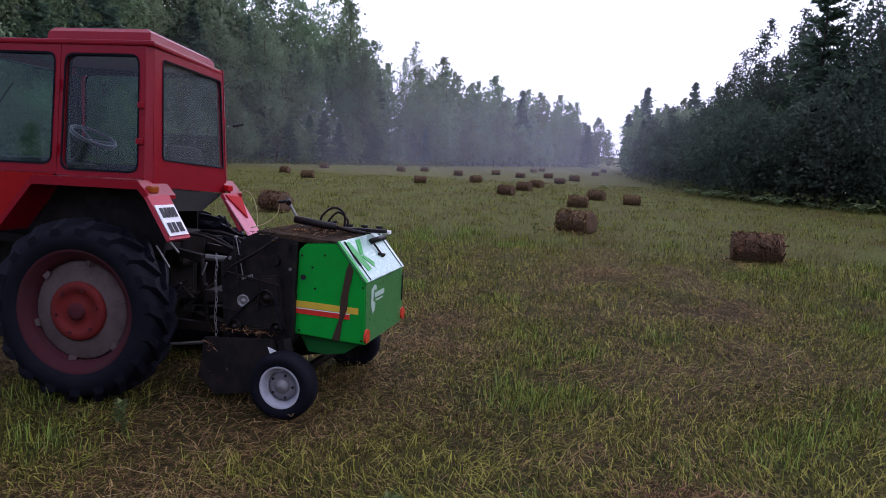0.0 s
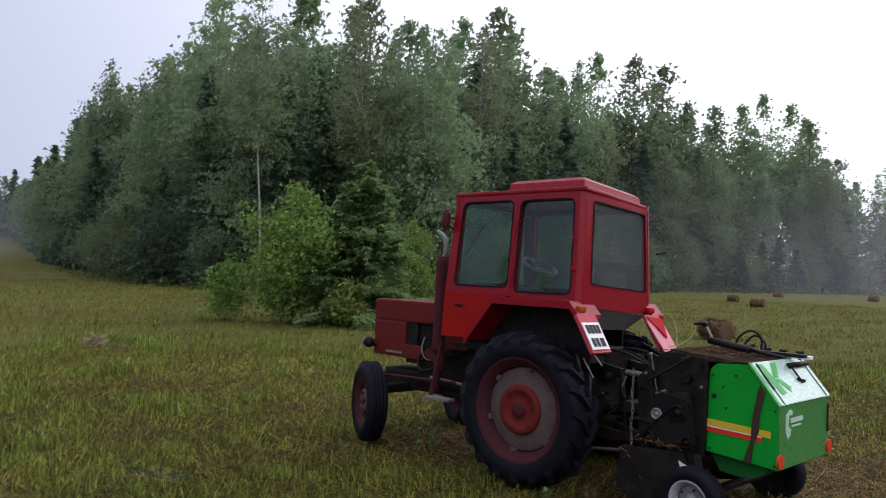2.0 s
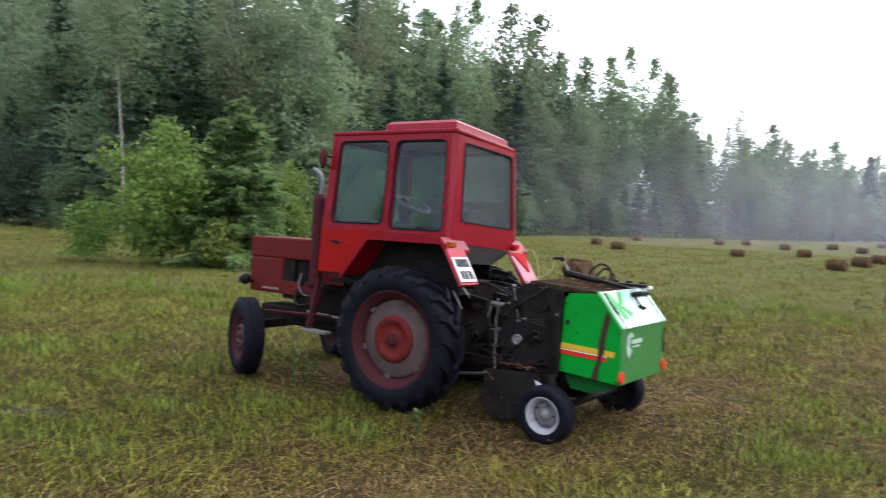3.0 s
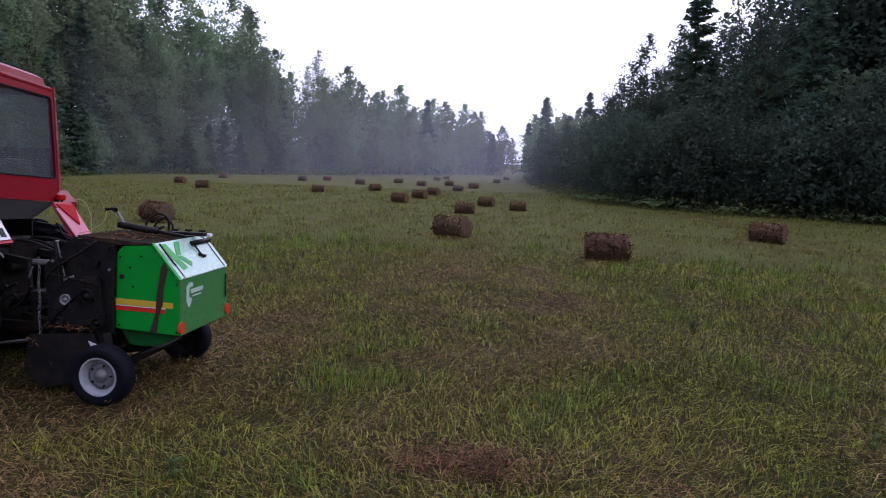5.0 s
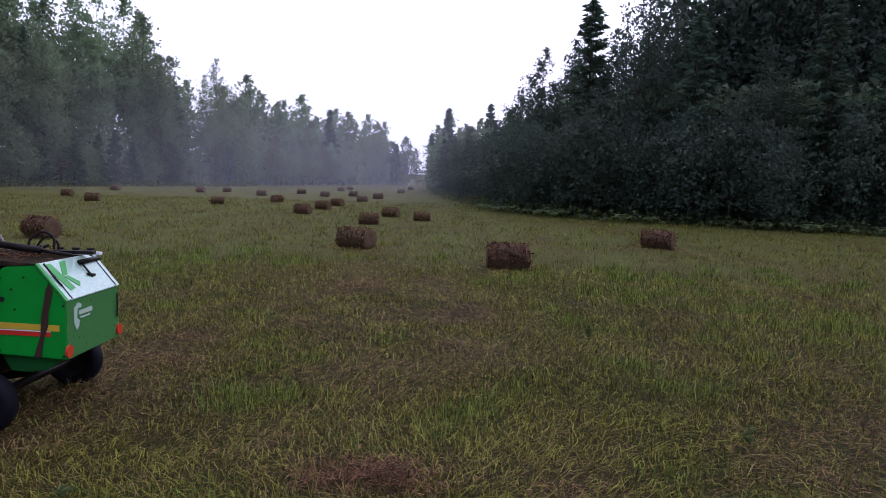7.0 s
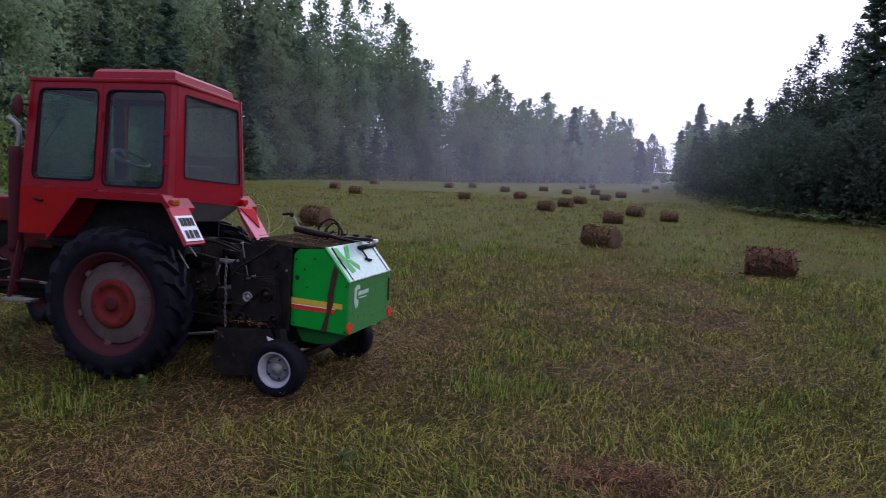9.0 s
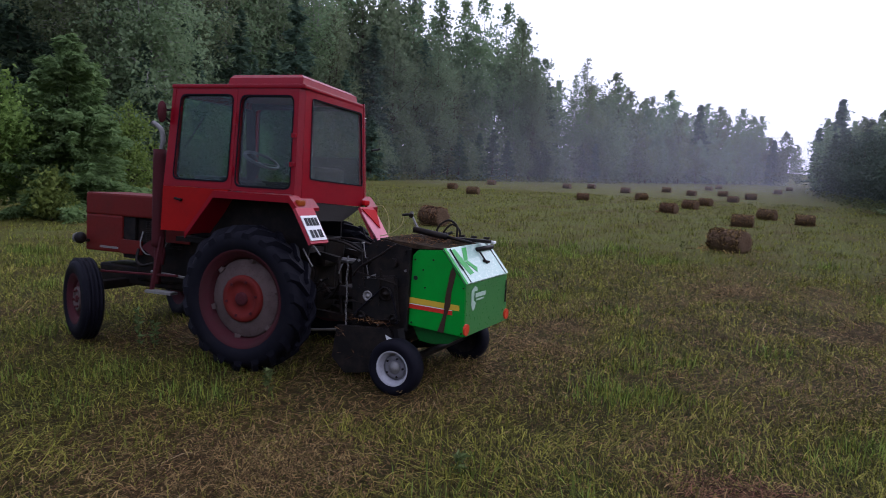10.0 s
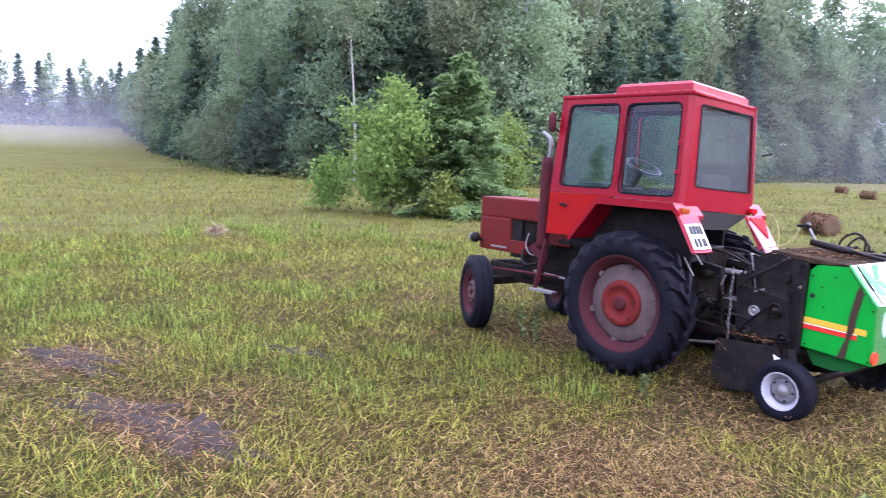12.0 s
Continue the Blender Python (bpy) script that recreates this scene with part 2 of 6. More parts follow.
NEEDLEYOUNG = foliage("young_spruce_needles", (0.125, 0.225, 0.085), (0.225, 0.37, 0.14), 0.65, 0.5)
PALESTRAW = foliage("pale_dropped_straw", (0.2, 0.16, 0.09), (0.36, 0.3, 0.18), 0.8, 0.2)
WINDROW = foliage("dark_windrow_hay", (0.028, 0.014, 0.007), (0.36, 0.205, 0.095), 0.85, 0.2, 0.16)
MUD = painted("wet_dark_mud", (0.026, 0.02, 0.015), (0.06, 0.049, 0.036), 0.8, 0.7, 4)
GRASS = foliage("green_grass_blades", (0.02, 0.019, 0.003), (0.365, 0.355, 0.05), 0.7, 0.22, 0.21)
FARGRASS = foliage("sward_blades", (0.024, 0.025, 0.004), (0.315, 0.315, 0.045), 0.7, 0.25, 0.26)
FRESHGRASS = foliage("fresh_green_blades", (0.034, 0.042, 0.007), (0.29, 0.34, 0.06), 0.7, 0.3, 0.3)
LAIDGRASS = foliage("matted_green_blades", (0.025, 0.02, 0.004), (0.355, 0.31, 0.055), 0.75, 0.2, 0.22)
PALESTEM = foliage("pale_stems", (0.2, 0.135, 0.065), (0.5, 0.38, 0.2), 0.8, 0.1)
STRAW = foliage("dry_straw", (0.027, 0.0135, 0.006), (0.38, 0.23, 0.093), 0.8, 0.1, 0.13)
FERN = foliage("fern_fronds", (0.07, 0.1, 0.04), (0.17, 0.215, 0.09), 0.6, 0.4)
WEED = foliage("edge_weeds", (0.06, 0.082, 0.026), (0.16, 0.2, 0.072), 0.7)


def hay_material():
    m, nt, b = shader("rolled_dry_hay", 0.95, 0, 0.1)
    n = noise_node(nt, 30, 5, 0.75, (0.25, 1, 1))
    n2 = noise_node(nt, 6, 4, 0.6)
    r = ramp_node(nt, n.outputs[0], [(0.3, (0.035, 0.021, 0.013)), (0.52, (0.185, 0.12, 0.074)), (0.75, (0.46, 0.33, 0.2))])
    c = mix_node(nt, n2.outputs[0], r.outputs[0], (0.075, 0.047, 0.03))
    nt.links.new(c, b.inputs["Base Color"])
    bump_node(nt, b, n.outputs[0], 1.0, 0.03)
    return m


HAY = hay_material()


# ---- mesh helpers ----
def part(name, bm, material, parent=None, label="", smooth=False):
    """Link a bmesh as one mesh object under a thing or a part."""
    me = bpy.data.meshes.new(name)
    bmesh.ops.recalc_face_normals(bm, faces=bm.faces)
    bm.to_mesh(me)
    bm.free()
    if smooth:
        for p in me.polygons:
            p.use_smooth = True
    me.materials.append(material)
    ob = new(name, me)
    if parent is not None:
        ob.parent = parent
    if label:
        tagged(ob, label)
    return ob


def box(bm, x0, x1, y0, y1, z0, z1, bev=0.0):
    r = bmesh.ops.create_cube(bm, size=1, matrix=Matrix.Translation(((x0 + x1) / 2, (y0 + y1) / 2, (z0 + z1) / 2)) @ Matrix.Diagonal((abs(x1 - x0), abs(y1 - y0), abs(z1 - z0), 1)))
    if bev:
        es = list({e for v in r["verts"] for e in v.link_edges})
        bmesh.ops.bevel(bm, geom=es, offset=bev, segments=2, affect="EDGES", profile=0.6)
    return r["verts"]


def slab(bm, points, thick):
    """A plate: an outline of 3D points, pushed along the vector thick."""
    a = [bm.verts.new(p) for p in points]
    b = [bm.verts.new(Vector(p) + Vector(thick)) for p in points]
    bm.faces.new(a)
    bm.faces.new(list(reversed(b)))
    n = len(a)
    for i in range(n):
        bm.faces.new((a[i], a[(i + 1) % n], b[(i + 1) % n], b[i]))


def bar(bm, p, q, w, d=None, seg=4):
    """A bar between two points; seg 4 is square, more is round."""
    p, q = Vector(p), Vector(q)
    m = Matrix.Translation((p + q) / 2) @ (q - p).to_track_quat("Z", "Y").to_matrix().to_4x4() @ (Matrix.Rotation(radians(45), 4, "Z") if seg == 4 else Matrix())
    k = w * (0.7071 if seg == 4 else 0.5)
    k2 = (d if d is not None else w) * (0.7071 if seg == 4 else 0.5)
    bmesh.ops.create_cone(bm, cap_ends=True, segments=seg, radius1=k, radius2=k2, depth=(q - p).length, matrix=m)


def pipe(bm, points, r, seg=8):
    """A round tube along a smoothed line of points."""
    pts = [Vector(p) for p in points]
    fine = []
    for i in range(len(pts) - 1):
        p0, p1, p2, p3 = pts[max(i - 1, 0)], pts[i], pts[i + 1], pts[min(i + 2, len(pts) - 1)]
        for k in range(5):
            u = k / 5
            fine.append(0.5 * (2 * p1 + (p2 - p0) * u + (2 * p0 - 5 * p1 + 4 * p2 - p3) * u * u + (3 * p1 - p0 - 3 * p2 + p3) * u ** 3))
    fine.append(pts[-1])
    rings = []
    for i, p in enumerate(fine):
        d = (fine[min(i + 1, len(fine) - 1)] - fine[max(i - 1, 0)]).normalized()
        a = d.orthogonal().normalized() if not rings else (last - d * last.dot(d)).normalized()
        last = a
        c = d.cross(a)
        rings.append([bm.verts.new(p + r * (math.cos(t) * a + math.sin(t) * c)) for t in (2 * math.pi * k / seg for k in range(seg))])
    for a, b in zip(rings, rings[1:]):
        for k in range(seg):
            bm.faces.new((a[k], a[(k + 1) % seg], b[(k + 1) % seg], b[k]))
    bm.faces.new(rings[0])
    bm.faces.new(list(reversed(rings[-1])))


def lathe(bm, profile, centre, seg=40):
    """Turn an outline of (y, radius) pairs round a wheel's axle, which runs along y."""
    c = Vector(centre)
    rings = [[bm.verts.new(c + Vector((r * math.cos(a), y, r * math.sin(a)))) for a in (2 * math.pi * k / seg for k in range(seg))] for y, r in profile]
    for a, b in zip(rings, rings[1:]):
        for k in range(seg):
            bm.faces.new((a[k], a[(k + 1) % seg], b[(k + 1) % seg], b[k]))


def thing(name, m, label, category, group="", kind=""):
    e = new(name)
    e.empty_display_size = 0.2
    e.matrix_world = m
    return tagged(e, label, category, group, kind)


def soup(name, verts, faces, material, parent=None):
    me = bpy.data.meshes.new(name)
    n, k = faces.shape
    me.vertices.add(len(verts))
    me.vertices.foreach_set("co", verts.astype(np.float32).ravel())
    me.loops.add(n * k)
    me.loops.foreach_set("vertex_index", faces.astype(np.int32).ravel())
    me.polygons.add(n)
    me.polygons.foreach_set("loop_start", (np.arange(n) * k).astype(np.int32))
    me.update(calc_edges=True)
    me.materials.append(material)
    ob = new(name, me)
    if parent is not None:
        ob.parent = parent
    return ob


# ---- the field ----
LATTICE = np.random.default_rng(77).uniform(-1, 1, (256, 256))


def lumps(x, y):
    """Smooth noise between -1 and 1 over the ground, one lump to a metre of its arguments."""
    x, y = np.asarray(x, float), np.asarray(y, float)
    i, j = np.floor(x).astype(int), np.floor(y).astype(int)
    u, v = x - i, y - j
    u, v = u * u * (3 - 2 * u), v * v * (3 - 2 * v)
    g = lambda a, b: LATTICE[a % 256, b % 256]
    return (g(i, j) * (1 - u) + g(i + 1, j) * u) * (1 - v) + (g(i, j + 1) * (1 - u) + g(i + 1, j + 1) * u) * v


def ground_height(x, y):
    """The field's small unevenness, level where the machines stand; the land rises gently to the west."""
    x, y = np.asarray(x, float), np.asarray(y, float)
    near = np.maximum(0.0, 1 - np.hypot(x, y) / 45)
    flat = np.clip(np.hypot((x + 3.6) / 3.2, (y - 4.2) / 1.8) - 0.8, 0, 1)
    west = 0.00022 * np.clip(-20 - x, 0, 175) ** 2
    return west + 0.04 * near * flat * (lumps(x * 0.6, y * 0.6) + 0.6 * lumps(x * 1.9, y * 1.9))


def build_ground():
    bm = bmesh.new()
    xs = sorted({*(round(-14 + 0.5 * i, 2) for i in range(50)), *range(-60, 61, 4), -2000, -900, -400, -250, -195, -170, -145, -120, -104, -90, -75, 75, 90, 120, 200, 400, 900, 2000})
    ys = sorted({*(round(-4 + 0.5 * i, 2) for i in range(56)), *range(-40, 141, 5), -2000, -900, -400, -200, -100, -60, 160, 200, 300, 500, 900, 2000})
    grid = []
    for y in ys:
        line = []
        for x in xs:
            line.append(bm.verts.new((x, y, float(ground_height(x, y)))))
        grid.append(line)
    for a, b in zip(grid, grid[1:]):
        for i in range(len(a) - 1):
            bm.faces.new((a[i], a[i + 1], b[i + 1], b[i]))
    return tagged(part("ground", bm, GROUND, None, "", True), "mown hay field with green stubble and dry brown clippings", "field", kind="structure")


build_ground()


# ---- trees ----
def leaf_cloud(centres, size, rng, flatness=0.0, along=None, aspect=1.0):
    """Small pointed leaf sprays, one at each centre, turned at random."""
    n = len(centres)
    a = rng.normal(size=(n, 3))
    if along is not None:
        a = along + 0.25 * rng.normal(size=(n, 3))
    a /= np.linalg.norm(a, axis=1, keepdims=True)
    b = rng.normal(size=(n, 3))
    b[:, 2] *= 1 - flatness
    b -= a * (a * b).sum(1, keepdims=True)
    b /= np.linalg.norm(b, axis=1, keepdims=True)
    s = (size * rng.uniform(0.6, 1.35, n))[:, None]
    u, v = a * s * aspect * 0.6, b * s * 0.5
    verts = np.stack([centres - u * 0.8 - v, centres - u * 0.6 + v, centres + u], 1).reshape(-1, 3)
    return verts, np.arange(3 * n).reshape(n, 3)


def limb_tubes(bm, line, r0, r1, seg=6):
    pts = [Vector(p) for p in line]
    rings = []
    for i, p in enumerate(pts):
        d = (pts[min(i + 1, len(pts) - 1)] - pts[max(i - 1, 0)]).normalized()
        a = d.orthogonal().normalized()
        c = d.cross(a)
        r = r0 + (r1 - r0) * i / (len(pts) - 1)
        rings.append([bm.verts.new(p + r * (math.cos(t) * a + math.sin(t) * c)) for t in (2 * math.pi * k / seg for k in range(seg))])
    for a, b in zip(rings, rings[1:]):
        for k in range(seg):
            bm.faces.new((a[k], a[(k + 1) % seg], b[(k + 1) % seg], b[k]))


def broad_tree(name, m, label, height, spread, seed, leaves, size, bark=None, leaf=None, base=0.18, category="tree", limbs=True, droop=0.5):
    """A broadleaf tree: leaning trunk that forks into leaders, rising limbs, and fine hanging twigs of leaves with gaps between them."""
    rng = np.random.default_rng(seed)
    t = thing(name, m, label, category)
    bm = bmesh.new()
    lean = rng.normal(0, 0.02, 2)
    wob = rng.uniform(0, 6, 4)
    axis = lambda z: np.array([lean[0] * z + 0.12 * math.sin(z * 0.5 + wob[0]), lean[1] * z + 0.12 * math.sin(z * 0.6 + wob[1]), z])
    axis0 = axis(0)
    limb_tubes(bm, [axis(z) - axis0 for z in np.linspace(0, height * 0.96, 8)], (0.003 if bark else 0.007) * height + 0.02, 0.01, 6)
    # leaders: the main stem and two or three forks that end lower, each a spire of its own
    tops = [(0.0, 0.0, 1.0)]
    for _ in range(3):
        a = rng.uniform(0, 2 * math.pi)
        far = spread * rng.uniform(0.14, 0.3)
        tops.append((far * math.cos(a), far * math.sin(a), rng.uniform(0.66, 0.88)))
    fork = base + 0.3 * (1 - base)

    def stem(k, f):
        dx, dy, top = tops[k]
        u = max(0.0, (f - fork) / (top - fork))
        return axis(min(f, 0.97) * height) - axis0 + np.array([dx, dy, 0]) * min(u, 1.0) ** 0.7

    for k in range(1, 4):
        limb_tubes(bm, [stem(k, f) for f in np.linspace(fork, tops[k][2], 4)], 0.004 * height, 0.008, 4)
    pts = []
    count = int(40 + height * 6.0)
    for i in range(count):
        k = int(rng.choice(4, p=(0.52, 0.16, 0.16, 0.16))) if i > count * 0.3 else 0
        top = tops[k][2]
        f = base + (top - base) * (i + rng.random()) / count
        g = (f - base) / (top - base)
        shape = (0.5 + 0.5 * g / 0.3) if g < 0.3 else (1 - ((g - 0.3) / 0.71) ** 1.5)
        az = rng.uniform(0, 2 * math.pi)
        lobe = 0.9 + 0.26 * math.sin(2 * az + wob[2] + f * 7) * math.sin(f * 19 + wob[3])
        reach = spread * 0.5 * max(0.05, shape) * lobe * rng.uniform(0.55, 1.2) * (0.85 if k else 1.0)
        rise = reach * rng.uniform(0.45, 1.25)
        o = stem(k, f)
        d = np.array([math.cos(az), math.sin(az), 0])
        path = lambda u: o + d * reach * u + np.array([0, 0, rise * u - droop * reach * u * u])
        if limbs:
            limb_tubes(bm, [path(0), path(0.5), path(1.0)], 0.014 + 0.01 * reach, 0.005, 3)
        twigs = 7
        each = max(2, int(0.5 + leaves / count / twigs * (0.04 + 1.5 * reach / (spread * 0.5))))
        for q in range(twigs):
            c = path(rng.uniform(0.22, 1.06) ** 0.8)
            way = rng.normal(0, 1, 3)
            way[2] = -abs(way[2]) * droop + 0.25
            length = (0.24 * reach + 0.14) * rng.uniform(0.6, 1.6)
            u = rng.random(each)[:, None]
            pts.append(c + way * length * u * 0.75 - np.array([0, 0, droop * 0.6]) * length * u * u + np.clip(rng.normal(0, 1, (each, 3)), -2.2, 2.2) * (0.1 * reach + 0.09) * np.array([1.0, 1.0, 1.0 + 1.6 * max(0.0, g - 0.6)]))
    part("trunk", bm, bark or BARK, t, "", True)
    pts = np.concatenate(pts)
    pts = pts[pts[:, 2] > 0.1]
    hang = np.tile(np.array([0.0, 0.0, -0.5]), (len(pts), 1)) + rng.normal(0, 0.55, (len(pts), 3))
    soup("crown", *leaf_cloud(pts, size, rng, 0.3, hang, 1.3), leaf or LEAF, t)
    return t


def spruce_tree(name, m, label, height, spread, seed, leaves, size, leaf=None, base=0.05, category="tree", limbs=True, full=1.0):
    """A spruce: straight trunk, whorls of drooping boughs with needle sprays, ragged outline."""
    rng = np.random.default_rng(seed)
    t = thing(name, m, label, category)
    bm = bmesh.new()
    limb_tubes(bm, [(0, 0, z) for z in np.linspace(0, height * 0.98, 6)], 0.011 * height + 0.015, 0.008, 7)
    whorls = int((10 + height * 1.5) * full)
    pts, ways = [], []
    total = 0.0
    plan = []
    for i in range(whorls):
        f = base + (1 - base) * ((i + 0.6 * rng.random()) / whorls) ** 0.9
        for _ in range(rng.integers(5, 8)):
            g = min(0.985, max(base, f + rng.uniform(-0.6, 0.6) * full / whorls))
            plan.append((g, spread * 0.5 * ((1 - g) ** 0.8 * 0.95 + 0.05) * rng.uniform(0.6, 1.12)))
            total += plan[-1][1] + 0.1
    for f, reach in plan:
        az = rng.uniform(0, 2 * math.pi)
        d = np.array([math.cos(az), math.sin(az), 0])
        side = np.array([-d[1], d[0], 0])
        tip = rng.uniform(0.0, 0.35) + 0.5 * max(0, f - 0.6)
        drop = lambda u: reach * (tip * u - 0.45 * u * u * (1.1 - f) + 0.18 * u ** 3)
        o = np.array([0, 0, f * height])
        if limbs:
            limb_tubes(bm, [o + d * reach * u + np.array([0, 0, drop(u)]) for u in (0, 0.5, 1)], 0.012 + 0.008 * reach, 0.004, 3)
        k = max(5, int(leaves * (reach + 0.1) / total))
        u = rng.uniform(0.12, 1.04, k)
        w = rng.normal(0, 0.17, k) * reach * (1.15 - u) + rng.normal(0, 0.04, k)
        pts.append(o + d * reach * u[:, None] + side * w[:, None] + np.outer(drop(u), (0, 0, 1)) - np.outer(np.abs(rng.normal(0, 0.06 * reach + 0.03, k)), (0, 0, 1)))
        way = d + side * np.sign(w)[:, None] * 0.8
        way[:, 2] -= 0.25
        ways.append(way)
    part("trunk", bm, BARK, t, "", True)
    pts, ways = np.concatenate(pts), np.concatenate(ways)
    ways /= np.linalg.norm(ways, axis=1, keepdims=True)
    soup("crown", *leaf_cloud(pts, size, rng, 0.0, ways, 2.0), leaf or NEEDLE, t)
    return t


def along(line, step, rng, jitter):
    """Places every step metres along a line of ground points, with the normal to its left."""
    out = []
    left = step * rng.random()
    for (x0, y0), (x1, y1) in zip(line, line[1:]):
        d = math.hypot(x1 - x0, y1 - y0)
        while left < d:
            u = left / d
            out.append((x0 + (x1 - x0) * u, y0 + (y1 - y0) * u, -(y1 - y0) / d, (x1 - x0) / d))
            left += step * rng.uniform(1 - jitter, 1 + jitter)
        left -= d
    return out


def settle(x, y, scale, rng):
    return pose(x, y, float(ground_height(x, y)) - 0.03, 0, 0, rng.uniform(0, 360)) @ Matrix.Diagonal((scale * rng.uniform(0.9, 1.12), scale * rng.uniform(0.9, 1.12), scale, 1))


# edges of the woods on the ground
WEST_EDGE = [(-82, 12.4), (-56, 10.8), (-42, 11), (-35, 15), (-30, 22), (-33, 36), (-36, 50), (-33, 64), (-28, 82)]
WEST_LANE = [(-165, 19), (-126, 16.6), (-82, 12.6)]
WEST_FAR = [(-28, 82), (-24, 105), (-21, 128), (-14, 134), (-8, 132)]
EAST_EDGE = [(-5, 76), (-1.6, 56), (0.8, 43), (2.9, 37), (6, 33.8), (9.5, 32.2), (13, 30.6), (19, 29.6), (30, 27.5), (44, 22)]
SOUTH_EDGE = [(48, 22), (50, -10), (40, -36), (10, -48), (-25, -50), (-70, -46), (-130, -50)]
FAR_LANE = [(-160, -40), (-168, -10), (-170, 20), (-155, 40)]
EAST_FAR = [(-8, 132), (-10, 112), (-8, 92), (-5, 76)]


def build_woods():
    rng = np.random.default_rng(5)
    P = pose
    tall = [
        broad_tree("birch_tree", P(-40.2, 31, 0), "tall birch with a loose green crown at the wood's edge", 13.5, 5.2, 11, 10500, 0.14, BIRCHBARK, BIRCHLEAF, 0.12, droop=0.8),
        broad_tree("birch_tree", P(-39, 41, 0), "slender birch with a pale trunk and airy crown", 14.5, 4.6, 12, 9000, 0.135, BIRCHBARK, BIRCHLEAF, 0.25, droop=0.8),
        broad_tree("aspen_tree", P(-36.5, 57, 0), "dense dark-green aspen in the wood's edge", 12.5, 5.6, 13, 10500, 0.14, base=0.1),
        broad_tree("aspen_tree", P(-33.5, 71, 0), "rounded dark-green aspen in the wood's edge", 11.5, 6.0, 14, 10500, 0.14, base=0.06),
    ]
    firs = [
        spruce_tree("spruce_tree", P(-38.5, 20, 0), "dark green spruce in the wood's edge", 11.5, 4.6, 21, 6200, 0.18, limbs=False),
        spruce_tree("spruce_tree", P(5.5, 41.5, 0), "dark spruce with ragged drooping boughs", 12.5, 5.0, 22, 6200, 0.18, limbs=False),
    ]
    shade = [
        broad_tree("alder_tree", P(9, 40, 0), "alder at the east wood's edge, shade in its leaf colour", 12.5, 5.8, 15, 7600, 0.145, None, SHADELEAF, 0.05),
        broad_tree("alder_tree", P(16, 38.5, 0), "tall alder in the east wood, shade in its leaf colour", 13.5, 5.4, 16, 7600, 0.145, None, SHADELEAF, 0.1),
        firs[1],
    ]
    for x, y, h, seed in ((-34.6, 14.6, 17, 61), (-33.4, 20.0, 16, 62), (-35.6, 29, 17.5, 63), (-40, 14.2, 16.5, 64), (-37.8, 42, 18, 65)):
        broad_tree("birch_tree", P(x, y, 0), "tall birch with a long bare white trunk", h, 4.8, seed, 7000, 0.13, BIRCHBARK, BIRCHLEAF, 0.42, droop=0.8)
    low = [
        broad_tree("alder_bush", P(-31.5, 29, 0), "green alder bush at the foot of the wood", 4.4, 3.8, 31, 3600, 0.115, base=0.03, category="bush", limbs=False),
        broad_tree("willow_bush", P(4.5, 37.2, 0), "dense willow bush at the foot of the wood", 5.0, 4.4, 32, 3800, 0.125, None, SHADELEAF, 0.03, "bush", limbs=False),
        spruce_tree("young_spruce", P(-34.6, 45, 0), "young spruce at the foot of the wood", 5.0, 2.8, 33, 3400, 0.14, limbs=False),
    ]
    deep = [
        broad_tree("inner_birch", P(-45, 24, 0), "birch standing deeper in the wood", 14.0, 5.4, 71, 4600, 0.2, BIRCHBARK, BIRCHLEAF, 0.3, limbs=False, droop=0.8),
        broad_tree("inner_aspen", P(-44, 47, 0), "aspen standing deeper in the wood", 13.0, 5.8, 72, 4600, 0.2, base=0.25, limbs=False),
    ]
    gloom = [broad_tree("inner_alder", P(20, 46, 0), "alder deeper in the wood, shade in its leaf colour", 13.5, 6.0, 73, 4200, 0.175, None, SHADELEAF, 0.12, limbs=False)]
    thin = [
        broad_tree("far_birch", P(-28.5, 98, 0), "distant birch in the misty wood", 11.5, 5.4, 41, 2100, 0.3, None, BIRCHLEAF, 0.06, limbs=False),
        broad_tree("far_aspen", P(-9.5, 134, 0), "distant rounded aspen in the misty wood", 9.0, 5.6, 42, 2100, 0.3, base=0.06, limbs=False),
        spruce_tree("far_spruce", P(-6.5, 98, 0), "distant spruce in the misty wood", 11.0, 4.6, 43, 1500, 0.32, limbs=False),
    ]

    def plant(line, step, off, kinds, scale, side, jitter=0.35, spread=1.2, weights=None):
        for x, y, nx, ny in along(line, step, rng, jitter):
            o = off + rng.normal(0, spread)
            ob = kinds[rng.choice(len(kinds), p=weights)]
            copy_thing(ob, settle(x + side * nx * o, y + side * ny * o, scale * rng.uniform(0.82, 1.14), rng))

    # the west edge: its left-hand normal points into the wood
    plant(WEST_EDGE, 1.9, 0.6, low, 0.95, 1, spread=0.5, weights=[0.5, 0.05, 0.45])
    plant(WEST_EDGE[:7], 4.2, 2.0, firs[:1], 0.66, 1, spread=0.6)
    near, beyond = WEST_EDGE[:7], WEST_EDGE[6:]
    plant(near, 3.0, 2.8, tall + firs, 0.95, 1, spread=0.8, weights=[0.2, 0.1, 0.15, 0.15, 0.25, 0.15])
    plant(near, 3.4, 6.5, tall[:3] + firs[:1], 1.2, 1)
    plant(near, 3.0, 10.5, deep, 1.32, 1)
    plant(WEST_EDGE[:3], 3.2, 8.0, deep, 1.32, 1)
    plant(WEST_EDGE[:2], 3.0, 3.5, tall, 1.28, 1)
    plant(WEST_EDGE[5:8], 3.2, 7.5, deep, 1.45, 1)
    plant(beyond, 3.2, 3.0, tall + firs, 0.98, 1, spread=0.8)
    plant(beyond, 3.4, 7.5, deep, 1.28, 1)
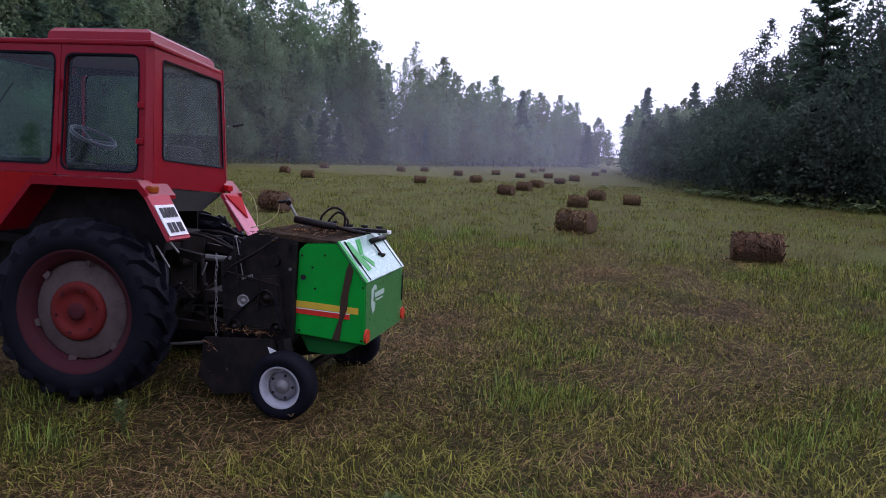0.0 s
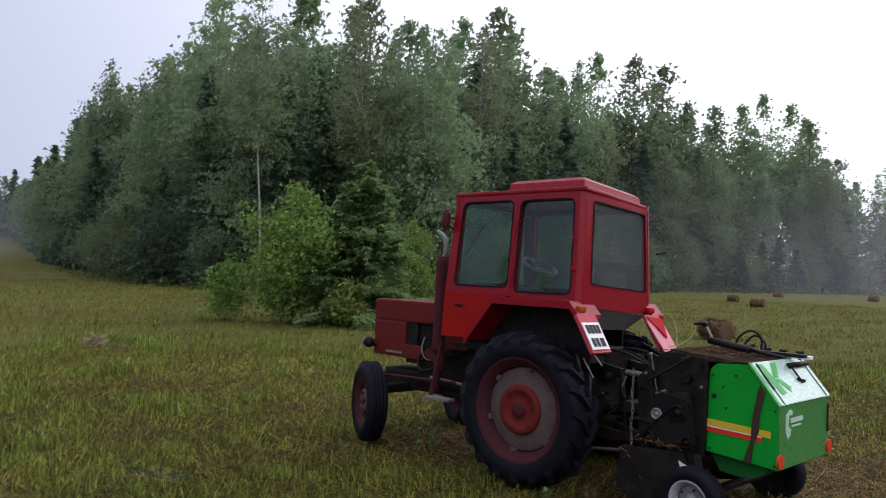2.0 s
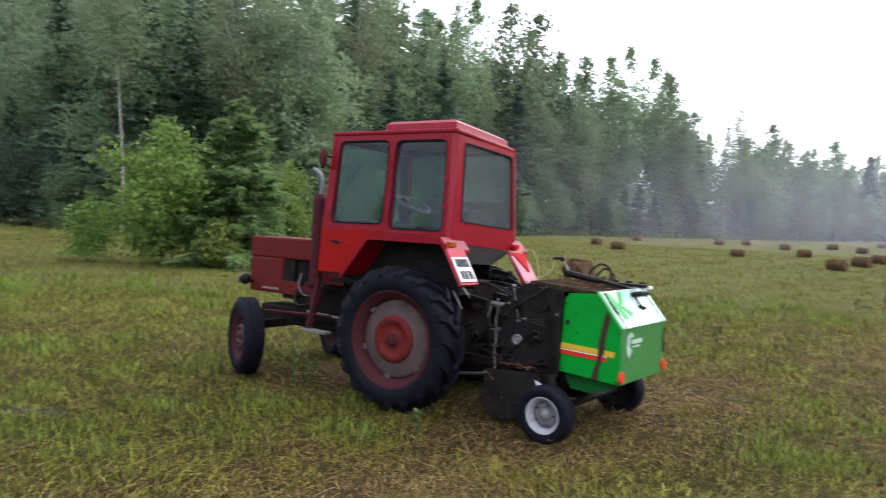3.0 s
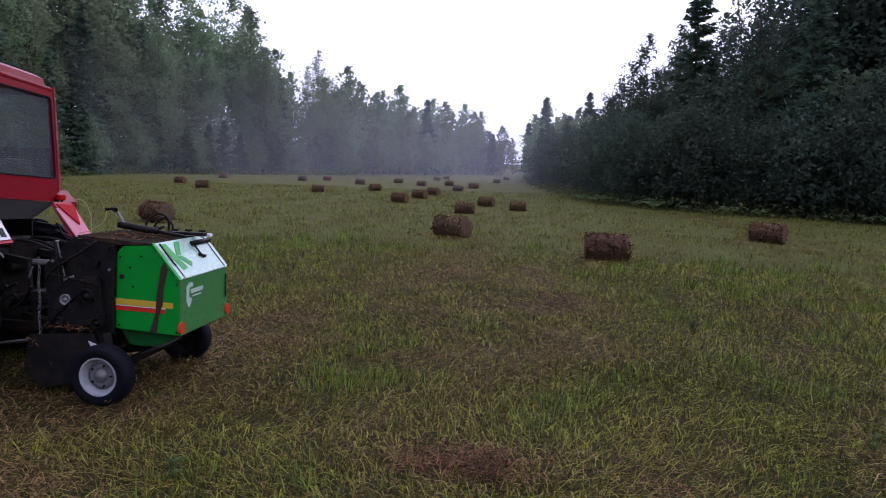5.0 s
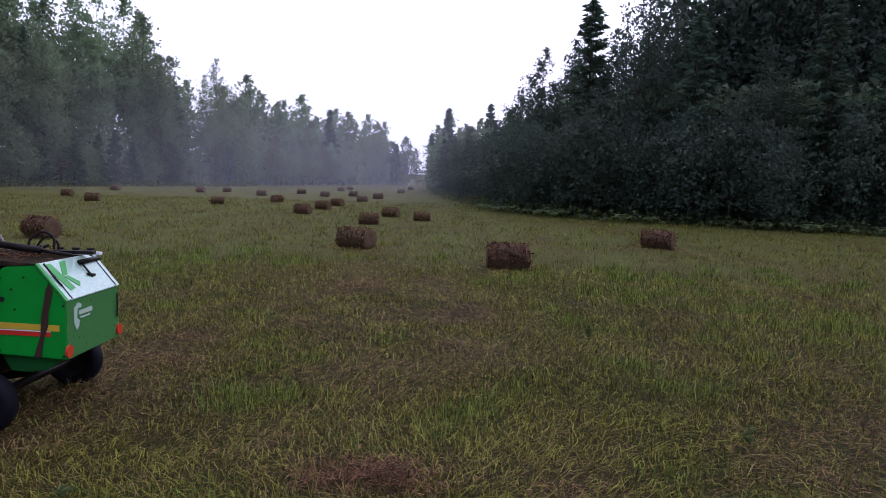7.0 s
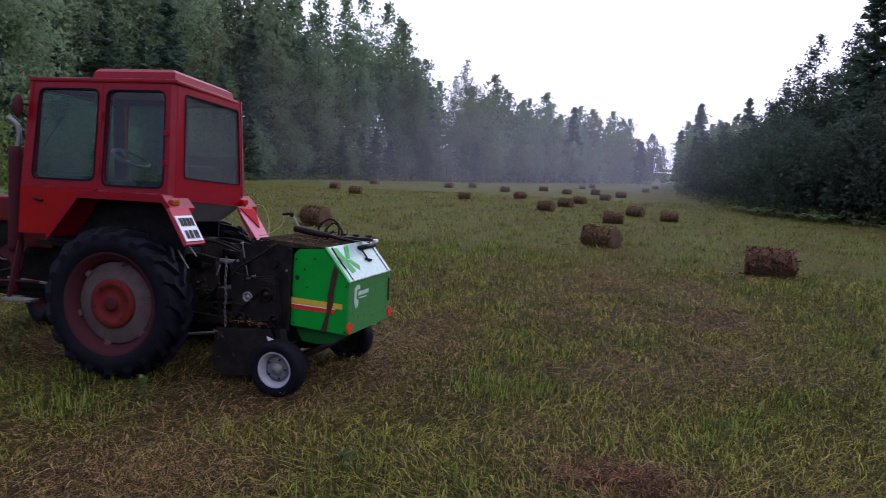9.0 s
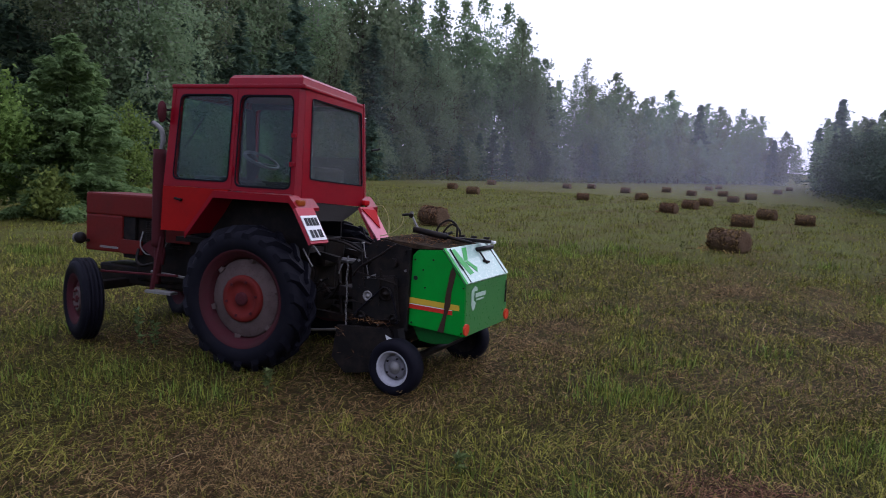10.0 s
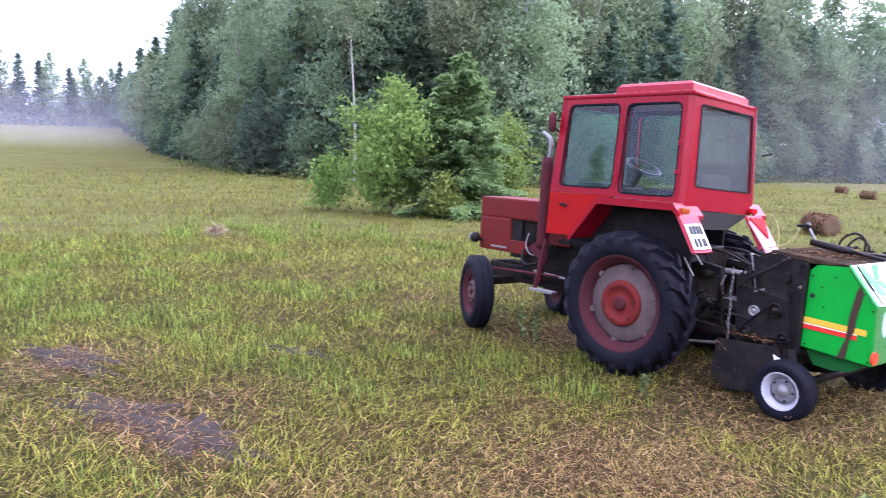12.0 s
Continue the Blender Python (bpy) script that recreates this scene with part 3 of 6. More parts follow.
    plant(beyond, 3.8, 11.5, deep, 1.4, 1)
    plant(WEST_LANE, 3.0, 1.0, thin, 0.9, 1, spread=0.5)
    plant(WEST_LANE, 3.0, 4.0, thin, 1.3, 1)
    plant(EAST_EDGE, 2.0, 0.6, low[1:], 1.0, 1, spread=0.5, weights=[0.9, 0.1])
    plant(EAST_EDGE[:5], 2.9, 3.2, shade, 0.6, 1, spread=0.8)
    plant(EAST_EDGE[4:], 2.9, 3.2, shade, 0.78, 1, spread=0.8)
    plant(EAST_EDGE[:5], 3.4, 7.0, shade[:2], 0.78, 1)
    plant(EAST_EDGE[4:], 3.4, 7.0, shade[:1] + gloom, 0.95, 1)
    plant(EAST_EDGE[:5], 3.4, 11.5, gloom, 0.95, 1)
    plant(EAST_EDGE[4:], 3.4, 11.5, gloom, 1.0, 1)
    plant(EAST_EDGE[4:], 2.8, 9.0, gloom, 1.35, 1)
    plant(EAST_EDGE[5:], 3.0, 15.0, gloom, 1.6, 1)
    mix = [0.45, 0.45, 0.1]
    plant(WEST_FAR, 2.4, 0.8, thin, 0.62, 1, spread=0.7, weights=mix)
    plant(WEST_FAR, 2.6, 4.0, thin, 1.0, 1, weights=mix)
    plant(WEST_FAR, 3.0, 8.0, thin, 1.12, 1, weights=mix)
    broad_tree("far_birch", P(-23.2, 137.5, 0), "distant slender birch rising over the misty wood", 11.6, 3.4, 44, 1400, 0.3, None, BIRCHLEAF, 0.2)
    plant(EAST_FAR, 3.2, 1.0, thin, 0.6, 1, spread=0.7)
    plant(EAST_FAR, 3.6, 5.0, thin, 0.85, 1)

    # shaded undergrowth inside both woods
    pts = []
    for line, depth in ((EAST_EDGE[4:], 16), (EAST_EDGE[4:], 8), (SOUTH_EDGE, -10), (FAR_LANE, -8), (WEST_EDGE, 14), (EAST_EDGE, 14), (WEST_FAR, 8), (EAST_FAR, 8), (WEST_LANE, 8)):
        for x, y, nx, ny in along(line, 0.11, rng, 0.3):
            for _ in range(22):
                o = rng.uniform(3.0, abs(depth)) * (1 if depth > 0 else -1)
                pts.append((x + nx * o, y + ny * o, 6.5 * rng.random() ** 1.2))
    ob = soup("undergrowth", *leaf_cloud(np.array(pts), 0.38, rng, 0.2), LEAF)
    tagged(ob, "dark leafy undergrowth inside the woods", "undergrowth", kind="stuff")

    # weeds along the wood's foot
    pts = []
    for line in (WEST_EDGE, EAST_EDGE):
        for x, y, nx, ny in along(line, 0.05, rng, 0.4):
            for _ in range(3):
                o = rng.normal(-0.4, 0.7)
                pts.append((x + nx * o, y + ny * o, 0.05 + 0.5 * rng.random() ** 2))
    ob = soup("weed_strip", *leaf_cloud(np.array(pts), 0.15, rng, 0.2), WEED)
    tagged(ob, "rank green weeds along the foot of the wood", "weeds", kind="stuff")

    fern = thing("fern", P(3.4, 35.2, 0), "pale green fern at the foot of the dark wood", "fern", "ferns along the wood")
    for k in range(9):
        a = 2 * math.pi * k / 9 + rng.uniform(-0.2, 0.2)
        long, bow = rng.uniform(0.45, 0.75), rng.uniform(0.35, 0.6)
        bm = bmesh.new()
        d, side = Vector((math.cos(a), math.sin(a), 0)), Vector((-math.sin(a), math.cos(a), 0))
        spine = [d * long * u + Vector((0, 0, bow * (u - 0.75 * u * u) * 2)) for u in (0.05, 0.25, 0.45, 0.65, 0.85, 1.0)]
        for q, p0, p1 in zip((0.5, 0.95, 1.0, 0.8, 0.5), spine, spine[1:]):
            for sg in (-1, 1):
                bm.faces.new([bm.verts.new(p) for p in (p0, p0.lerp(p1, 0.85), p0.lerp(p1, 0.7) + side * sg * 0.15 * q)])
        part("frond", bm, FERN, fern)
    for x, y, nx, ny in along(EAST_EDGE[2:9], 0.8, rng, 0.6):
        o = -0.9 + rng.normal(0, 0.55)
        copy_thing(fern, pose(x + nx * o, y + ny * o, 0, 0, 0, rng.uniform(0, 360)) @ Matrix.Scale(rng.uniform(0.6, 1.25), 4))

    plant(FAR_LANE, 2.2, -0.5, thin[:2], 0.42, -1, spread=0.6)
    plant(FAR_LANE, 2.6, 1.5, thin, 0.8, -1, weights=[0.4, 0.4, 0.2])
    plant(FAR_LANE, 2.8, 6.0, thin, 1.15, -1, weights=[0.4, 0.25, 0.35])
    # the wood behind the path
    plant(SOUTH_EDGE, 5.0, 2.0, thin, 1.15, -1)
    # a taller closing row deep in the east wood
    plant(EAST_EDGE[4:], 2.8, 12.5, gloom, 1.55, 1)

    # the spruce and bushes standing out in the field
    spruce_tree("field_spruce", P(-16.6, 9.9, 0), "young green spruce standing free in the field", 4.3, 4.3, 51, 42000, 0.08, NEEDLEYOUNG, 0.01, full=2.2, limbs=False)
    broad_tree("field_birch", P(-17.2, 8.2, 0), "light-green young birch beside the spruce", 3.5, 3.3, 52, 15000, 0.08, None, LEAFLIGHT, 0.03, droop=0.3)
    broad_tree("field_bush", P(-19.6, 13.6, 0), "light-green bush behind the tractor", 3.0, 2.2, 53, 6500, 0.08, None, LEAFLIGHT, 0.03, "bush", droop=0.3)
    for x, y, h in ((-18.8, 7.0, 1.5), (-15.6, 8.9, 1.0), (-24.5, 11.2, 2.2), (-27.5, 12.4, 2.6)):
        broad_tree("field_bush", P(x, y, 0), "low green bush in the uncut grass", h, h * 0.9, 54 + int(h * 10), 2600, 0.075, None, LEAFLIGHT, 0.02, "bush", limbs=False, droop=0.3)


build_woods()


# ---- grass ----
def build_grass():
    rng = np.random.default_rng(9)

    def scatter(n, r0, r1, power, clump=0.0):
        r = (r0 ** power + rng.random(n) * (r1 ** power - r0 ** power)) ** (1 / power)
        az = np.radians(rng.uniform(-46, 100, n))
        x, y = 0.5 - np.sin(az) * r, -0.3 + np.cos(az) * r
        if clump:
            k = rng.integers(0, n // 16, n)
            g = rng.random(n) < clump
            s = 0.045 * (1 + r[k] / 10)
            x = np.where(g, x[k] + rng.normal(0, 1, n) * s, x)
            y = np.where(g, y[k] + rng.normal(0, 1, n) * s, y)
        return x, y

    # where baled swaths, wheels and tedding have left the ground bare and brown, and where the regrowth is lush
    # first two spots brown the ground beneath tractor and baler, for their shade
    bare = [(-2.9, 4.1, 1.0, 0.9), (-4.4, 4.0, 1.4, 0.6), (-2.4, 3.3, 0.7, 0.7), (-2.2, 2.2, 1.1, 0.45), (-2.5, 1.5, 0.6, 0.45), (-2.5, 6.0, 0.6, 1.0), (-1.9, 8.9, 0.8, 0.7), (-1.1, 10.6, 0.7, 0.8), (-0.1, 8.4, 0.9, 0.6),
            (0.2, 3.5, 0.5, 0.25), (-3.2, 2.35, 0.3, 0.2), (6.4, 15.6, 1.0, 1.2), (5.0, 18.4, 1.2, 0.6), (7.4, 13.0, 0.6, 1.0), (-4.2, 0.6, 0.5, 0.4), (-12.5, 9.0, 2.5, 0.8), (1.1, 13.4, 0.9, 0.5), (-9, 15.6, 1.2, 0.8), (-15, 22, 3, 1.0), (-8, 12.5, 2.0, 0.6), (-5.75, -0.3, 0.7, 0.3), (-5.7, -0.3, 0.6, 0.3), (-4.3, -0.05, 0.55, 0.3), (-4.3, 0.0, 0.5, 0.3), (-3.75, 0.22, 0.5, 0.3), (-3.7, 0.2, 0.45, 0.3)]
    lush = [(-4.1, 2.75, 0.8, 0.35), (-3.6, 2.1, 0.6, 0.25), (-1.2, 3.4, 0.5, 0.4), (0.6, 4.6, 0.7, 0.5), (1.9, 5.2, 1.0, 0.8), (-0.7, 4.8, 0.5, 0.4), (3.4, 6.4, 1.2, 1.0), (-7.6, -0.3, 1.0, 0.6), (-9.5, 1.5, 3.0, 1.2), (-11, 4.5, 2.5, 1.0), (-7.2, 2.2, 1.0, 0.5), (-20, 5.5, 6.0, 1.6), (-4.6, 1.4, 0.7, 0.4), (-5.8, 0.9, 0.8, 0.4), (-3.3, 2.9, 0.5, 0.3)]

    def dryness(x, y):
        d = 0.4 * lumps(x * 0.55 + 9, y * 0.25) + 0.45 * lumps(x * 1.5, y * 0.9 + 5) + 0.35 * lumps(x * 4, y * 3) - 0.45 * np.clip((-2.8 - x) / 3, 0, 1) - 0.25 * np.clip((y - 9) / 8, 0, 1) - 0.05
        for sign, spots in ((0.6, bare), (-0.45, lush)):
            for bx, by, rx, ry in spots:
                d = d + sign * np.exp(-((x - bx) / rx) ** 2 - ((y - by) / ry) ** 2)
        return d

    def bent_faces(n):
        """Three triangles for each blade of five points that bends at its middle."""
        return (np.array([[0, 1, 2], [0, 2, 4], [4, 2, 3]])[None] + 5 * np.arange(n)[:, None, None]).reshape(-1, 3)

    def laid(name, x, y, length, width, material, label, arch=0.3):
        """Long blades pressed over by the mower, combed one way here and another there, each a low arch."""
        n = len(x)
        r = np.hypot(x - 0.5, y + 0.3)
        grow = 1 + r / 16
        h = length * rng.uniform(0.45, 1.4, n) * np.minimum(grow, 1.8)
        w = (width * rng.uniform(0.6, 1.4, n) * grow)[:, None]
        a = 5.0 * lumps(x * 0.7 + 3, y * 0.7) + rng.normal(0, 0.85, n)
        d = np.stack([np.cos(a), np.sin(a)], 1)
        s = np.stack([-d[:, 1], d[:, 0]], 1)
        foot = np.stack([x, y], 1)
        z0 = ground_height(x, y)
        zm = z0 + h * rng.uniform(0.08, arch, n)
        zt = z0 + h * rng.uniform(0.02, arch * 0.9, n)
        bend = rng.normal(0, 0.2, n)[:, None]
        mid = foot + d * (h * 0.5)[:, None]
        tip = foot + (d + s * bend) * h[:, None]
        c3 = lambda q, z: np.concatenate([q, z[:, None]], 1)
        v = np.stack([c3(foot - s * w * 0.4, z0 - 0.005), c3(foot + s * w * 0.4, z0 - 0.005), c3(mid + s * w * 0.5, zm), c3(tip, zt), c3(mid - s * w * 0.5, zm)], 1)
        tagged(soup(name, v.reshape(-1, 3), bent_faces(n), material), label, "grass", kind="stuff")

    def blades(name, x, y, height, width, material, label, lying=0.0, upright=0.15, bent=True):
        n = len(x)
        r = np.hypot(x - 0.5, y + 0.3)
        grow = 1 + r / 16
        h = height * rng.uniform(0.4, 1.5, n) * np.minimum(grow, 2.2)
        w = (width * rng.uniform(0.6, 1.4, n) * grow)[:, None]
        a = rng.uniform(0, 2 * np.pi, n)
        d = np.stack([np.cos(a), np.sin(a)], 1)
        s = np.stack([-d[:, 1], d[:, 0]], 1)
        foot = np.stack([x, y], 1)
        z0 = ground_height(x, y)
        if lying:
            lean = np.ones(n)
            z0 = z0 + rng.uniform(0.003, lying, n)
            top = z0 + rng.normal(0, 0.015, n)
        else:
            lean = rng.uniform(upright, 0.95, n)
            top = z0 + h * np.sqrt(1 - (lean * 0.9) ** 2)
            z0 = z0 - 0.008
        tip = foot + d * (h * lean)[:, None]
        c3 = lambda p, z: np.concatenate([p, z[:, None]], 1)
        if bent:
            mid = foot + d * (h * lean * 0.42)[:, None]
            zm = z0 + (top - z0) * 0.62 + (0.01 if lying else 0)
            v = np.stack([c3(foot - s * w * 0.5, z0), c3(foot + s * w * 0.5, z0), c3(mid + s * w * 0.45, zm), c3(tip, top), c3(mid - s * w * 0.45, zm)], 1)
        else:
            v = np.stack([c3(foot - s * w * 0.5, z0), c3(foot + s * w * 0.5, z0), c3(tip, top)], 1)
        tagged(soup(name, v.reshape(-1, 3), bent_faces(n) if bent else np.arange(3 * n).reshape(n, 3), material), label, "grass", kind="stuff")

    green = "short green grass regrowing in the mown field"
    dry = "dry straw and clippings strewn over the stubble"
    x, y = scatter(120000, 1.8, 15, 0.75, 0.75)
    on = dryness(x, y) < rng.uniform(-0.3, 0.7, len(x))
    sappy = rng.random(len(x)) < np.clip((-2.2 - x) / 3, 0, 0.75)
    for pick, material in ((on & ~sappy, GRASS), (on & sappy, FRESHGRASS)):
        blades("grass", x[pick], y[pick], 0.06, 0.0044, material, green, bent=False)
    x, y = scatter(125000, 1.8, 14, 0.8, 0.25)
    on = dryness(x, y) < rng.uniform(-0.3, 0.9, len(x))
    laid("laid_grass", x[on], y[on], 0.115, 0.0036, LAIDGRASS, "long green blades pressed flat by the mower")
    x, y = scatter(150000, 5.0, 48, 0.55, 0.7)
    on = dryness(x, y) < rng.uniform(-0.25, 0.5, len(x))
    sappy = rng.random(len(x)) < np.clip((-2.2 - x) / 4, 0, 0.5)
    for pick, material in ((on & ~sappy, FARGRASS), (on & sappy, FRESHGRASS)):
        blades("grass", x[pick], y[pick], 0.058, 0.006, material, green, upright=0.4, bent=False)
    x, y = scatter(230000, 1.8, 14, 0.8, 0.3)
    on = dryness(x, y) > rng.uniform(-0.7, 0.4, len(x))
    blades("straw", x[on], y[on], 0.06, 0.0036, STRAW, dry, lying=0.035, bent=False)
    x, y = scatter(90000, 6.0, 40, 0.6, 0.3)
    on = dryness(x, y) > rng.uniform(-0.2, 0.5, len(x))
    blades("straw", x[on], y[on], 0.085, 0.0042, STRAW, dry, lying=0.05, bent=False)
    x, y = scatter(45000, 1.8, 14, 0.8, 0.5)
    on = dryness(x, y) > rng.uniform(-0.3, 0.4, len(x))
    laid("withered_grass", x[on], y[on], 0.12, 0.0034, STRAW, "withered brown blades combed over the stubble", 0.22)
    # long pale stems that the baler left
    x, y = scatter(1500, 1.9, 9, 1.0)
    on = dryness(x, y) > rng.uniform(-0.2, 0.5, len(x))
    laid("pale_stems", x[on], y[on], 0.26, 0.0038, PALESTEM, "long pale stems left by the baler", 0.08)
    # rank green tufts
    cx, cy = scatter(700, 2.2, 16, 1.0)
    on = dryness(cx, cy) < rng.uniform(-0.9, 0.1, 700)
    cx, cy = cx[on], cy[on]
    k = rng.integers(0, len(cx), 26000)
    x, y = cx[k] + rng.normal(0, 0.14, 26000), cy[k] + rng.normal(0, 0.12, 26000)
    blades("tuft", x, y, 0.075, 0.0044, FRESHGRASS, "rank bright green tufts in the stubble", upright=0.1)
    # a few dry stalks that the mower missed
    x, y = scatter(26, 2.6, 9, 1.0)
    blades("dry_stalks", x, y, 0.15, 0.0018, STRAW, "thin dry stalks missed by the mower", upright=0.0)
    # remains of the swaths that were baled, lying as low dark windrows
    px, py = [], []
    SWATH = [(-2.7, 0.3), (-2.45, 1.1), (-2.15, 1.8), (-1.9, 2.5)]
    for line, wide, count in (([(-2.4, 1.6), (-1.9, 3.4), (-2.3, 5.4), (-2.1, 7.5), (-1.6, 10.8), (-2.6, 16)], 0.65, 13000), ([(0.0, 3.1), (0.3, 3.8), (0.7, 6.3), (0.9, 9.0), (0.8, 13.6)], 0.5, 7000),
                              (SWATH, 0.32, 5500),
                              ([(7.9, 11.8), (7.1, 13.6), (6.35, 15.7), (5.5, 18.2), (3.9, 18.8)], 0.4, 5000), ([(-0.6, 11.2), (-1.3, 10.5), (-1.5, 9.9)], 0.35, 2600), ([(-2.6, 6.6), (-2.2, 5.9), (-1.6, 5.6)], 0.3, 2600), ([(-14, 9.4), (-12, 9.9), (-10, 9.7)], 0.5, 2500)):
        q = np.array(line, float)
        u = rng.random(count) * (len(q) - 1)
        i = np.minimum(u.astype(int), len(q) - 2)
        f = (u - i)[:, None]
        p = q[i] * (1 - f) + q[i + 1] * f + rng.normal(0, wide, (count, 2)) * (0.55 + 0.6 * np.abs(lumps(u * 3, u * 0)))[:, None]
        on = lumps(p[:, 0] * 1.3, p[:, 1] * 1.3) > rng.uniform(-1.0, 0.35, count)
        px.append(p[on, 0]), py.append(p[on, 1])
    blades("windrow", np.concatenate(px), np.concatenate(py), 0.055, 0.0036, WINDROW, "dark brown remains of a hay windrow", lying=0.07)
    # broken stalks trodden into the ruts
    px = np.concatenate([cx + rng.normal(0, 0.3, 200) for cx in (-5.75, -4.3, -3.6)])
    py = np.concatenate([cy + rng.normal(0, 0.13, 200) for cy in (-0.3, -0.05, 0.15)])
    blades("trodden_straw", px, py, 0.08, 0.0036, WINDROW, "broken stalks trodden into the muddy ruts", lying=0.05)
    # a darker little heap of rotten hay
    n = 900
    x, y = 0.24 + rng.normal(0, 0.24, n), 3.52 + rng.normal(0, 0.11, n)
    blades("hay_heap", x, y, 0.1, 0.004, WINDROW, "small dark heap of rotten hay", lying=0.06)


build_grass()


def build_weeds():
    rng = np.random.default_rng(21)
    for x, y, h in ((-4.72, 3.42, 0.34), (-4.62, 3.5, 0.24), (-2.95, 3.2, 0.2), (1.9, 7.4, 0.16), (-1.2, 2.9, 0.12), (2.6, 4.4, 0.14), (7.0, 13.2, 0.9), (7.25, 13.0, 0.35), (-3.0, 14.6, 0.3)):
        t = thing("weed", pose(x, y, 0, 0, 0, rng.uniform(0, 360)), "pale green weed growing in the mown stubble", "weed", "standing weeds")
        bm = bmesh.new()
        limb_tubes(bm, [(0, 0, 0), (0.01, 0, h * 0.5), (0.03, 0.01, h)], 0.005, 0.002, 5)
        part("stem", bm, WEED, t)
        n = 30
        a = rng.uniform(0, 2 * np.pi, n)
        z = h * rng.uniform(0.1, 1.0, n)
        way = np.stack([np.cos(a), np.sin(a), rng.uniform(0.1, 0.7, n)], 1)
        way /= np.linalg.norm(way, axis=1, keepdims=True)
        v, f = leaf_cloud(np.stack([0 * z, 0 * z, z], 1) + way * 0.03, 0.028, rng, 0, way, 2.0)
        tagged(soup("leaf", v, f, WEED, t), kind="stuff")
    n = 260
    p = np.stack([-13.8 + rng.normal(0, 0.1, n), 2.75 + rng.normal(0, 0.07, n), np.abs(rng.normal(0.03, 0.05, n))], 1)
    way = rng.normal(size=(n, 3)) * (1, 1, 0.4)
    v, f = leaf_cloud(p, 0.03, rng, 0, way / np.linalg.norm(way, axis=1, keepdims=True), 8.0)
    tagged(soup("straw_clump", v, f, PALESTRAW), "pale clump of dropped straw", "straw", kind="stuff")


build_weeds()


def build_mud():
    """Wet ruts where wheels have broken the turf."""
    rng = np.random.default_rng(14)
    for x, y, a, long, wide in ((-5.75, -0.3, 25, 0.7, 0.2), (-4.3, -0.05, 30, 0.55, 0.24), (-3.75, 0.22, 25, 0.5, 0.22), (-5.2, 1.4, 35, 0.35, 0.1)):
        bm = bmesh.new()
        n = 40
        rim = []
        for k in range(n):
            t = 2 * math.pi * k / n
            q = 1 + 0.5 * noise.noise((math.cos(t) * 2.2 + x, math.sin(t) * 2.2, y)) + 0.22 * rng.normal()
            p = pose(x, y, 0, 0, 0, a) @ Vector((long * q * math.cos(t), wide * q * math.sin(t), 0))
            rim.append(bm.verts.new((p.x, p.y, float(ground_height(p.x, p.y)) + 0.004)))
        inner = []
        for v in rim:
            p = Vector((x, y, 0)).lerp(v.co, 0.6)
            inner.append(bm.verts.new((p.x, p.y, float(ground_height(p.x, p.y)) + 0.018 + 0.012 * rng.random())))
        mid = bm.verts.new((x, y, float(ground_height(x, y)) + 0.02))
        for k in range(n):
            bm.faces.new((rim[k], rim[(k + 1) % n], inner[(k + 1) % n], inner[k]))
            bm.faces.new((inner[k], inner[(k + 1) % n], mid))
        for e in bmesh.ops.subdivide_edges(bm, edges=list(bm.edges), cuts=2, use_grid_fill=True)["geom_inner"]:
            if isinstance(e, bmesh.types.BMVert):
                e.co.z += 0.018 * noise.noise(e.co * 14)
        tagged(part("mud_patch", bm, MUD, None, "", True), "dark wet mud rut in the grass", "mud", "mud ruts")


build_mud()


